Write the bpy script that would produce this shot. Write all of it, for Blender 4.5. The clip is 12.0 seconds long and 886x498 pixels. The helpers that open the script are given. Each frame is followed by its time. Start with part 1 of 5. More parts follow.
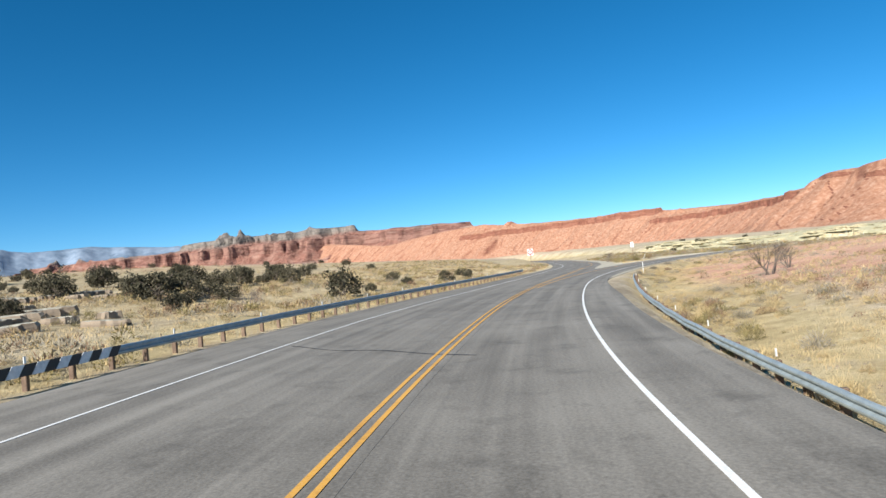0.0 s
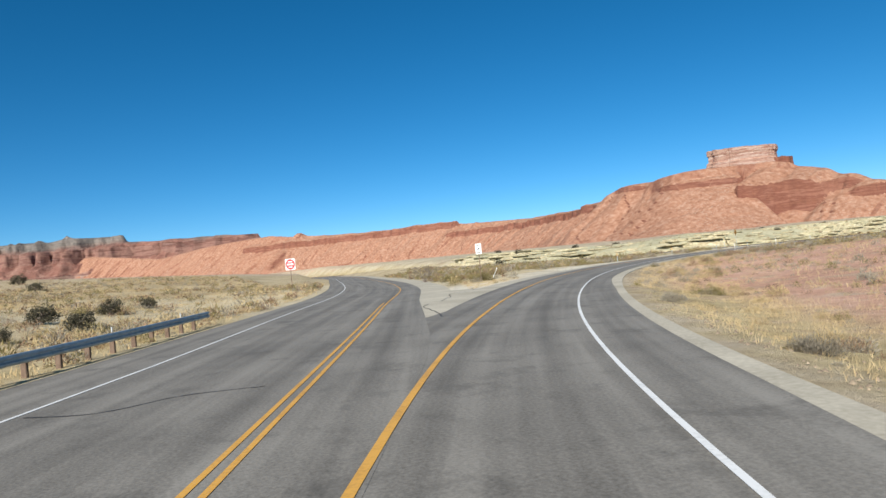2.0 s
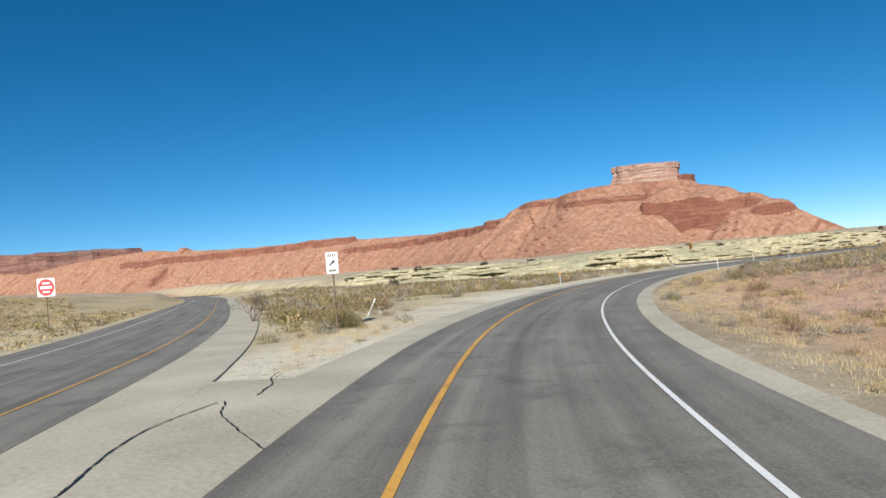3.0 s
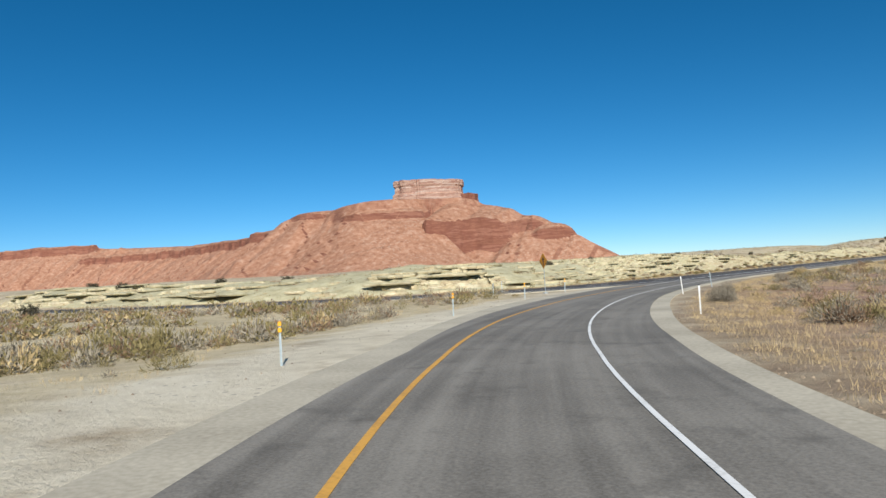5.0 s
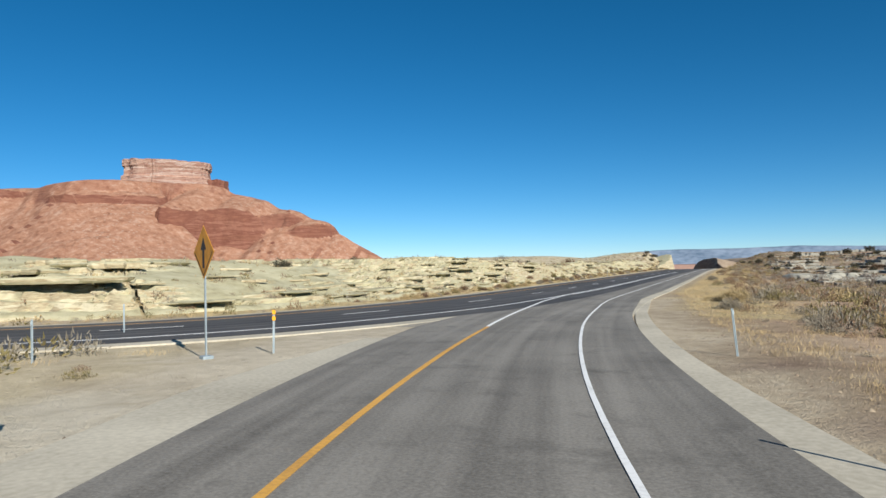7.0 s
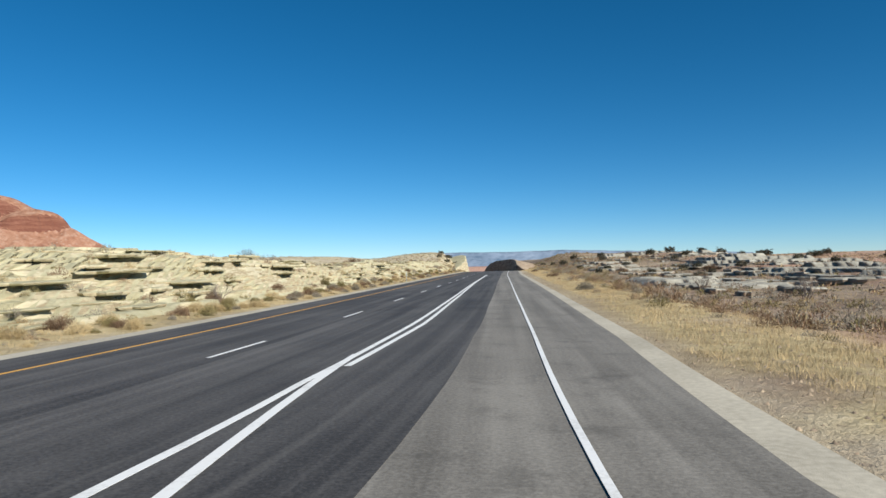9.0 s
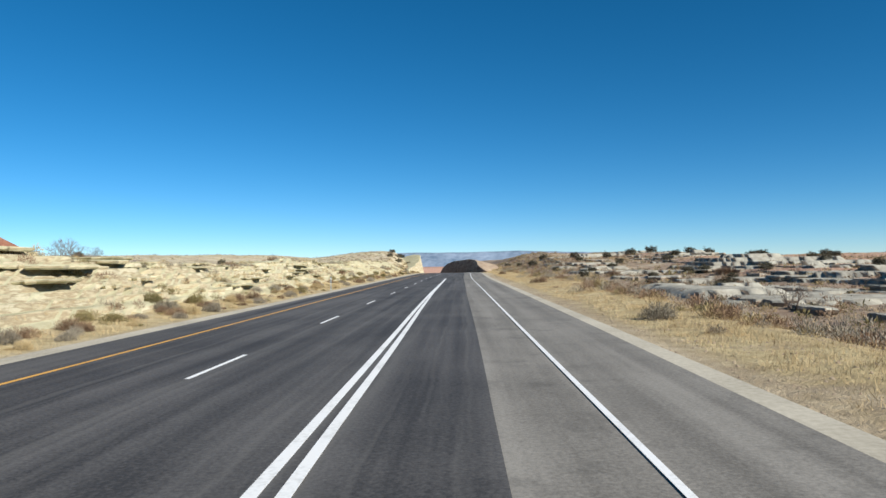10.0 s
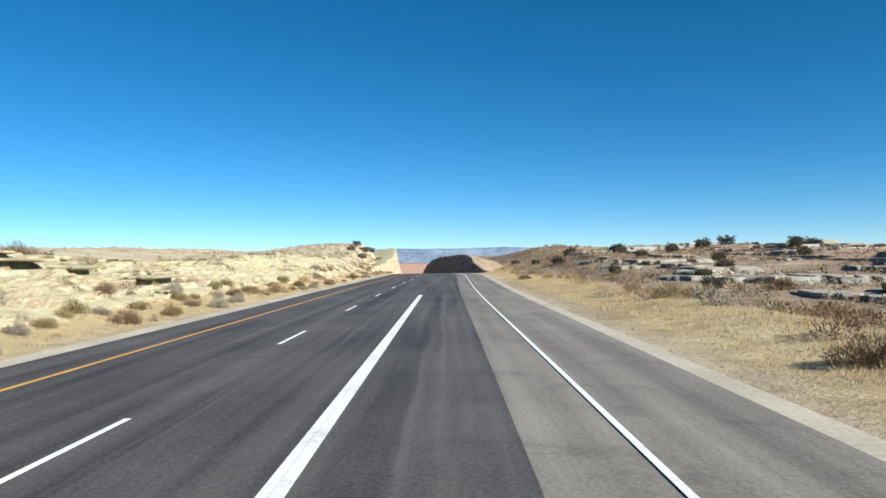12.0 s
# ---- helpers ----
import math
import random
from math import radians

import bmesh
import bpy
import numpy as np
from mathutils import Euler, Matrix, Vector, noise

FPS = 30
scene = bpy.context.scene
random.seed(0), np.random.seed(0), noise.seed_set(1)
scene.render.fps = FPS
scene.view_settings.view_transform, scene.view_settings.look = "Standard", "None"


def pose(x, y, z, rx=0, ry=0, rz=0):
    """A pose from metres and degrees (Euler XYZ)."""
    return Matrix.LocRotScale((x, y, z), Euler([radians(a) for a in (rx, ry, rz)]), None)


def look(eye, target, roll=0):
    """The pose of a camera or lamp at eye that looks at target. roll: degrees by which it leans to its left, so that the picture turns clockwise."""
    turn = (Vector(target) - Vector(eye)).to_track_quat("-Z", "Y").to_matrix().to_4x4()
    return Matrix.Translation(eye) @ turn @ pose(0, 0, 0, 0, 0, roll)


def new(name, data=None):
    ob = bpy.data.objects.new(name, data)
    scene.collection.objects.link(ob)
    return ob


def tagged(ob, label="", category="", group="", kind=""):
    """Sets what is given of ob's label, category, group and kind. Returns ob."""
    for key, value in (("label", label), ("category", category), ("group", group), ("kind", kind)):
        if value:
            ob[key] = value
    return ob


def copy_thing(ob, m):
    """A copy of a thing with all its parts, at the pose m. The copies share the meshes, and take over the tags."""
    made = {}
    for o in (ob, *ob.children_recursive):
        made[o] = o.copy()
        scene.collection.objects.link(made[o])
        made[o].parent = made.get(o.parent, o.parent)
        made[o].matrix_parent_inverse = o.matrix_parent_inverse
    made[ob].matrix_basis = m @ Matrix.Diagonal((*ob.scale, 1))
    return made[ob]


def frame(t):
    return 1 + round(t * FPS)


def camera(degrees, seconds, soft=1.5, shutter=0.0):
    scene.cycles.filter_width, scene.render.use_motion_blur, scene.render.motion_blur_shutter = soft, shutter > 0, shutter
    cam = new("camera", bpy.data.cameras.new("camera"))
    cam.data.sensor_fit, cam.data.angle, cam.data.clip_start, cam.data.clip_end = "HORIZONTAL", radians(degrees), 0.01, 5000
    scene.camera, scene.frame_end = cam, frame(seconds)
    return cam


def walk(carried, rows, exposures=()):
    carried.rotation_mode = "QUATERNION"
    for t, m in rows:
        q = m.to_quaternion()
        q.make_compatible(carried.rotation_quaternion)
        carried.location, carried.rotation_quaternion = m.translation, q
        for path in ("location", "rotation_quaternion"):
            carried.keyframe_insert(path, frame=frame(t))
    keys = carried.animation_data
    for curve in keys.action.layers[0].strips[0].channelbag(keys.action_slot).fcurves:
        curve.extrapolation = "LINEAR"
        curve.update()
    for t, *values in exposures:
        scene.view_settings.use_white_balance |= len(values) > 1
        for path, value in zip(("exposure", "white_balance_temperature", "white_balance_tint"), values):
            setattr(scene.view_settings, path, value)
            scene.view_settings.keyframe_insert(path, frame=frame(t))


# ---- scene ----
cam = camera(65.0, 12.0, soft=1.5)
ROWS = [  # seconds, x, y, z, heading, pitch, lean
    (0, 172.58, -160.74, 2.41, 85.41, 1.44, -5.31),
    (0.5, 154.08, -157.38, 2.40, 81.09, 1.33, -5.51),
    (1, 135.76, -152.64, 2.35, 76.89, 1.10, -5.91),
    (1.5, 117.82, -147.15, 2.36, 72.76, 1.37, -5.39),
    (2, 100.96, -140.66, 2.24, 68.56, 1.10, -5.20),
    (2.5, 85.24, -133.11, 2.29, 64.59, 1.10, -4.39),
    (3, 69.85, -124.05, 2.42, 60.36, 1.79, -4.91),
    (3.2, 64.04, -119.99, 2.31, 58.44, 1.94, -4.40),
    (4.8, 34.21, -94.04, 2.24, 43.98, 2.11, -3.52),
    (5, 30.95, -90.31, 2.26, 42.11, 2.07, -3.35),
    (5.5, 23.42, -80.66, 2.30, 37.64, 1.92, -2.63),
    (6, 17.23, -70.96, 2.45, 32.40, 1.76, -2.55),
    (6.5, 12.50, -61.34, 2.42, 27.34, 1.51, -1.95),
    (7, 9.08, -52.78, 2.37, 22.69, 1.47, -1.27),
    (7.5, 6.76, -44.22, 2.24, 18.22, 1.58, 0.38),
    (7.7, 5.88, -40.36, 2.30, 16.46, 1.39, 0.86),
    (9.3, 0.18, -5.45, 2.04, 3.48, 1.32, -1.03),
    (9.5, 0.00, 0.00, 2.08, 2.64, 1.33, -0.58),
    (10, -0.63, 13.97, 2.10, 1.54, 1.24, -0.85),
    (10.5, -1.02, 27.95, 2.07, 1.01, 1.20, -0.74),
    (11, -1.11, 41.12, 2.08, 0.67, 1.13, -0.72),
    (11.5, -1.19, 54.46, 2.09, 0.37, 1.03, -0.95),
    (12, -1.17, 69.38, 2.19, 0.43, 0.92, -0.74),
]
walk(cam, [(t, pose(x, y, z, 90 + p, -r, h)) for t, x, y, z, h, p, r in ROWS],
     exposures=[(0, 0.82), (1, 0.68), (2, 0.49), (5.5, 0.36), (7.5, 0.42), (9.5, 0.5), (10.5, 0.66), (12, 0.76)])

# ---- light ----
SUN_AZ, SUN_EL = radians(-39), radians(29)      # the sun stands to the south-east of the ramp
to_sun = Vector((math.cos(SUN_AZ) * math.cos(SUN_EL), math.sin(SUN_AZ) * math.cos(SUN_EL), math.sin(SUN_EL)))
sun = new("sun", bpy.data.lights.new("sun", "SUN"))
sun.data.energy, sun.data.angle, sun.data.color = 5.0, radians(0.53), (1.0, 0.97, 0.915)
sun.matrix_world = look(to_sun * 1000, (0, 0, 0))
world = bpy.data.worlds.new("sky")
scene.world = world
world.use_nodes = True
wn = world.node_tree
sky = wn.nodes.new("ShaderNodeTexSky")
sky.sky_type, sky.sun_disc = "NISHITA", False
sky.sun_elevation, sky.sun_rotation = SUN_EL, math.pi / 2 - SUN_AZ
sky.altitude, sky.air_density, sky.dust_density, sky.ozone_density = 2600, 0.78, 0.0, 4.5
wn.nodes["Background"].inputs[1].default_value = 0.09
deep = wn.nodes.new("ShaderNodeHueSaturation")
deep.inputs["Hue"].default_value, deep.inputs["Saturation"].default_value, deep.inputs["Value"].default_value = 0.489, 1.255, 0.86
wn.links.new(sky.outputs[0], deep.inputs["Color"])
wn.links.new(deep.outputs[0], wn.nodes["Background"].inputs[0])


# ---- materials ----
def material(name, dark, light, mid=None, scale=1.0, fine=12.0, rough=0.9, bump=0.3, bump_scale=40.0, fine_mix=0.45, spread=(0.35, 0.65), detail=8.0):
    """Two-scale mottled dielectric: a broad noise and a fine one, both in metres."""
    m = bpy.data.materials.new(name)
    m.use_nodes = True
    t = m.node_tree
    n, l = t.nodes, t.links
    bsdf = n["Principled BSDF"]
    bsdf.inputs["Roughness"].default_value = rough
    bsdf.inputs["Specular IOR Level"].default_value = 0.25
    geo = n.new("ShaderNodeNewGeometry")
    broad, small = n.new("ShaderNodeTexNoise"), n.new("ShaderNodeTexNoise")
    for tex, s in ((broad, scale), (small, fine)):
        tex.inputs["Scale"].default_value, tex.inputs["Detail"].default_value = s, detail
        l.new(geo.outputs["Position"], tex.inputs["Vector"])
    mix = n.new("ShaderNodeMix")
    mix.inputs[0].default_value = fine_mix
    l.new(broad.outputs[0], mix.inputs[2])
    l.new(small.outputs[0], mix.inputs[3])
    ramp = n.new("ShaderNodeValToRGB")
    ramp.color_ramp.elements[0].position, ramp.color_ramp.elements[0].color = spread[0], (*dark, 1)
    ramp.color_ramp.elements[1].position, ramp.color_ramp.elements[1].color = spread[1], (*light, 1)
    if mid:
        ramp.color_ramp.elements.new(sum(spread) / 2).color = (*mid, 1)
    l.new(mix.outputs[0], ramp.inputs[0])
    l.new(ramp.outputs[0], bsdf.inputs["Base Color"])
    if bump:
        bt, b = n.new("ShaderNodeTexNoise"), n.new("ShaderNodeBump")
        bt.inputs["Scale"].default_value, bt.inputs["Detail"].default_value = bump_scale, 6
        l.new(geo.outputs["Position"], bt.inputs["Vector"])
        b.inputs["Strength"].default_value, b.inputs["Distance"].default_value = bump, 0.5 / bump_scale
        l.new(bt.outputs[0], b.inputs["Height"])
        l.new(b.outputs[0], bsdf.inputs["Normal"])
    return m


def link_noise(t, vector, scale, detail=5.0, rough=0.55):
    tex = t.nodes.new("ShaderNodeTexNoise")
    tex.inputs["Scale"].default_value, tex.inputs["Detail"].default_value, tex.inputs["Roughness"].default_value = scale, detail, rough
    t.links.new(vector, tex.inputs["Vector"])
    return tex.outputs[0]


def ramp_of(t, value, stops):
    r = t.nodes.new("ShaderNodeValToRGB")
    e = r.color_ramp.elements
    e[0].position, e[0].color = stops[0][0], (*stops[0][1], 1)
    e[1].position, e[1].color = stops[-1][0], (*stops[-1][1], 1)
    for at, c in stops[1:-1]:
        e.new(at).color = (*c, 1)
    t.links.new(value, r.inputs[0])
    return r.outputs[0]


def blend(t, factor, a, b):
    m = t.nodes.new("ShaderNodeMix")
    m.data_type = "RGBA"
    if isinstance(factor, float):
        m.inputs[0].default_value = factor
    else:
        t.links.new(factor, m.inputs[0])
    t.links.new(a, m.inputs[6])
    t.links.new(b, m.inputs[7])
    return m.outputs[2]


def math_of(t, op, a, b=None, clamp=False):
    m = t.nodes.new("ShaderNodeMath")
    m.operation, m.use_clamp = op, clamp
    for i, v in enumerate((a, b)):
        if v is None:
            continue
        if isinstance(v, (int, float)):
            m.inputs[i].default_value = v
        else:
            t.links.new(v, m.inputs[i])
    return m.outputs[0]


def bump_to(t, height, strength, distance):
    b = t.nodes.new("ShaderNodeBump")
    b.inputs["Strength"].default_value, b.inputs["Distance"].default_value = strength, distance
    t.links.new(height, b.inputs["Height"])
    t.links.new(b.outputs[0], t.nodes["Principled BSDF"].inputs["Normal"])


def bare(name, rough=0.9, spec=0.2):
    m = bpy.data.materials.new(name)
    m.use_nodes = True
    p = m.node_tree.nodes["Principled BSDF"]
    p.inputs["Roughness"].default_value, p.inputs["Specular IOR Level"].default_value = rough, spec
    return m, m.node_tree, m.node_tree.nodes.new("ShaderNodeNewGeometry").outputs


def strata_rock(name, slope_stops, cliff_stops, band=0.22, lump=0.05, speck=None, cap=None, relief=(0.35, 3.0)):
    """Layered rock: talus colours on the slopes, banded colours on the steep faces, boulders as specks."""
    m, t, g = bare(name, 0.95)
    stretch = t.nodes.new("ShaderNodeMapping")
    stretch.inputs["Scale"].default_value = (band * 0.13, band * 0.13, band)
    t.links.new(g["Position"], stretch.inputs["Vector"])
    layers = link_noise(t, stretch.outputs[0], 1.0, 6, 0.65)
    cliff = ramp_of(t, layers, cliff_stops)
    slope = ramp_of(t, link_noise(t, g["Position"], lump, 9, 0.68), slope_stops)
    if speck:
        v = t.nodes.new("ShaderNodeTexVoronoi")
        v.inputs["Scale"].default_value = speck[0]
        t.links.new(g["Position"], v.inputs["Vector"])
        spots = math_of(t, "MULTIPLY", math_of(t, "LESS_THAN", v.outputs["Distance"], 0.27), ramp_scalar(t, link_noise(t, g["Position"], 0.02, 3), 0.46, 0.6))
        stone = t.nodes.new("ShaderNodeRGB")
        stone.outputs[0].default_value = (*speck[1], 1)
        slope = blend(t, math_of(t, "MULTIPLY", spots, 0.5), slope, stone.outputs[0])
    sep = t.nodes.new("ShaderNodeSeparateXYZ")
    t.links.new(g["True Normal"], sep.inputs[0])
    steep = ramp_scalar(t, math_of(t, "ABSOLUTE", sep.outputs[2]), 0.72, 0.42)
    col = blend(t, steep, slope, cliff)
    if cap:                                         # a higher bed of another colour
        high = t.nodes.new("ShaderNodeSeparateXYZ")
        t.links.new(g["Position"], high.inputs[0])
        at = math_of(t, "ADD", high.outputs[2], math_of(t, "MULTIPLY", link_noise(t, g["Position"], 0.01, 4), cap[3]))
        col = blend(t, ramp_scalar(t, at, cap[0], cap[1]), col, ramp_of(t, layers, cap[2]))
    t.links.new(col, t.nodes["Principled BSDF"].inputs["Base Color"])
    bump_to(t, link_noise(t, g["Position"], relief[0], 9, 0.75), 1.0, relief[1])
    return m


def ramp_scalar(t, value, lo, hi):
    r = t.nodes.new("ShaderNodeMapRange")
    r.inputs[1].default_value, r.inputs[2].default_value = lo, hi
    t.links.new(value, r.inputs[0])
    return r.outputs[0]


def asphalt(name, dark, light, streak, wheel=0.35, dust=0.0):
    """Worn asphalt: fine stone grain, broad patches, darker tyre tracks and scattered stains."""
    m, t, g = bare(name, 0.82, 0.3)
    broad = link_noise(t, g["Position"], 0.22, 6, 0.6)
    grain = link_noise(t, g["Position"], 16.0, 3, 0.75)
    lane = t.nodes.new("ShaderNodeCombineXYZ")
    for i, (key, k) in enumerate((("across", 1.5), ("along", 0.035))):
        a = t.nodes.new("ShaderNodeAttribute")
        a.attribute_name = key
        t.links.new(math_of(t, "MULTIPLY", a.outputs["Fac"], k), lane.inputs[i])
    tracks = link_noise(t, lane.outputs[0], 1.0, 5, 0.55)
    v = math_of(t, "ADD", math_of(t, "MULTIPLY", broad, 0.25), math_of(t, "MULTIPLY", grain, 0.40))
    v = math_of(t, "ADD", v, math_of(t, "MULTIPLY", tracks, wheel))
    v = math_of(t, "SUBTRACT", v, (wheel - 0.35) * 0.5)
    col = ramp_of(t, v, [(0.39, dark), (0.5, tuple((a + b) / 2 for a, b in zip(dark, light))), (0.61, light)])
    stain = ramp_scalar(t, link_noise(t, g["Position"], 0.6, 8, 0.72), 0.53, 0.70)
    tar = t.nodes.new("ShaderNodeRGB")
    tar.outputs[0].default_value = (*[c * 0.55 for c in dark], 1)
    col = blend(t, math_of(t, "MULTIPLY", stain, streak), col, tar.outputs[0])
    if dust:                                        # pale dust dragged along by tyres
        trail = t.nodes.new("ShaderNodeCombineXYZ")
        t.links.new(math_of(t, "ADD", lane.inputs[0].links[0].from_socket, math_of(t, "MULTIPLY", broad, 0.6)), trail.inputs[0])
        t.links.new(math_of(t, "MULTIPLY", lane.inputs[1].links[0].from_socket, 0.35), trail.inputs[1])
        pale = t.nodes.new("ShaderNodeRGB")
        pale.outputs[0].default_value = (0.20, 0.188, 0.168, 1)
        col = blend(t, math_of(t, "MULTIPLY", ramp_scalar(t, link_noise(t, trail.outputs[0], 1.7, 3, 0.5), 0.52, 0.74), dust), col, pale.outputs[0])
    t.links.new(col, t.nodes["Principled BSDF"].inputs["Base Color"])
    bump_to(t, grain, 0.3, 0.015)
    return m


def earth():
    """Open ground: sand, red earth, straw litter and pale rock, by soil zones and by noise, with pebbles."""
    m, t, g = bare("desert_earth", 0.95)
    n1, n2 = link_noise(t, g["Position"], 0.09, 8, 0.62), link_noise(t, g["Position"], 1.1, 8, 0.7)
    v = math_of(t, "ADD", math_of(t, "MULTIPLY", n1, 0.5), math_of(t, "MULTIPLY", n2, 0.5))
    tan = ramp_of(t, v, [(0.34, (0.28, 0.215, 0.14)), (0.5, (0.45, 0.365, 0.25)), (0.66, (0.62, 0.525, 0.38))])
    red = ramp_of(t, v, [(0.34, (0.40, 0.205, 0.135)), (0.5, (0.59, 0.335, 0.23)), (0.66, (0.69, 0.44, 0.325))])
    sand = ramp_of(t, v, [(0.34, (0.52, 0.455, 0.335)), (0.5, (0.68, 0.61, 0.465)), (0.66, (0.77, 0.705, 0.56))])
    straw = ramp_of(t, v, [(0.34, (0.29, 0.215, 0.105)), (0.5, (0.47, 0.37, 0.195)), (0.66, (0.64, 0.53, 0.32))])
    pale = ramp_of(t, v, [(0.34, (0.38, 0.315, 0.195)), (0.5, (0.54, 0.465, 0.305)), (0.66, (0.64, 0.57, 0.40))])
    brown = ramp_of(t, v, [(0.34, (0.165, 0.115, 0.078)), (0.5, (0.28, 0.20, 0.14)), (0.66, (0.41, 0.315, 0.225))])
    col = tan
    for key, other in (("brown", brown), ("red", red), ("sand", sand), ("straw", straw), ("pale", pale)):
        a = t.nodes.new("ShaderNodeAttribute")
        a.attribute_name = key
        mask = math_of(t, "MULTIPLY", a.outputs["Fac"], ramp_scalar(t, link_noise(t, g["Position"], 0.17, 8, 0.65), 0.42, 0.57) if key == "pale" else ramp_scalar(t, link_noise(t, g["Position"], 0.3, 6, 0.65), 0.28, 0.46), True)
        col = blend(t, mask, col, other)
    vo = t.nodes.new("ShaderNodeTexVoronoi")
    vo.inputs["Scale"].default_value = 2.3
    t.links.new(g["Position"], vo.inputs["Vector"])
    stones = math_of(t, "MULTIPLY", math_of(t, "LESS_THAN", vo.outputs["Distance"], 0.16), ramp_scalar(t, n1, 0.45, 0.6))
    grit = t.nodes.new("ShaderNodeRGB")
    grit.outputs[0].default_value = (0.20, 0.15, 0.11, 1)
    col = blend(t, math_of(t, "MULTIPLY", stones, 0.6), col, grit.outputs[0])
    t.links.new(col, t.nodes["Principled BSDF"].inputs["Base Color"])
    bump_to(t, math_of(t, "ADD", n2, link_noise(t, g["Position"], 7.0, 6, 0.7)), 0.8, 0.12)
    return m


def leafy(name, stops):
    """Foliage whose tint changes from sprig to sprig and from plant to plant."""
    m, t, g = bare(name, 0.85, 0.15)
    o = t.nodes.new("ShaderNodeObjectInfo")
    v = math_of(t, "ADD", math_of(t, "MULTIPLY", g["Random Per Island"], 0.2), math_of(t, "MULTIPLY", link_noise(t, g["Position"], 0.45, 4), 0.45))
    v = math_of(t, "ADD", v, math_of(t, "MULTIPLY", link_noise(t, g["Position"], 9.0, 4, 0.7), 0.35))
    v = math_of(t, "ADD", v, math_of(t, "MULTIPLY", math_of(t, "SUBTRACT", o.outputs["Random"], 0.5), 0.25))
    t.links.new(ramp_of(t, v, stops), t.nodes["Principled BSDF"].inputs["Base Color"])
    return m


def metal(name, colour, rough=0.45, wear=0.15):
    m, t, g = bare(name, rough, 0.5)
    t.nodes["Principled BSDF"].inputs["Metallic"].default_value = 0.4
    n = link_noise(t, g["Position"], 3.0, 6)
    t.links.new(ramp_of(t, n, [(0.3, tuple(c * (1 - wear * 2) for c in colour)), (0.65, colour)]), t.nodes["Principled BSDF"].inputs["Base Color"])
    return m


def painted(name, colour, rough=0.5, worn=0.12):
    m, t, g = bare(name, rough, 0.4)
    n = link_noise(t, g["Position"], 6.0, 6)
    t.links.new(ramp_of(t, n, [(0.3, tuple(c * (1 - worn * 2) for c in colour)), (0.6, colour)]), t.nodes["Principled BSDF"].inputs["Base Color"])
    return m


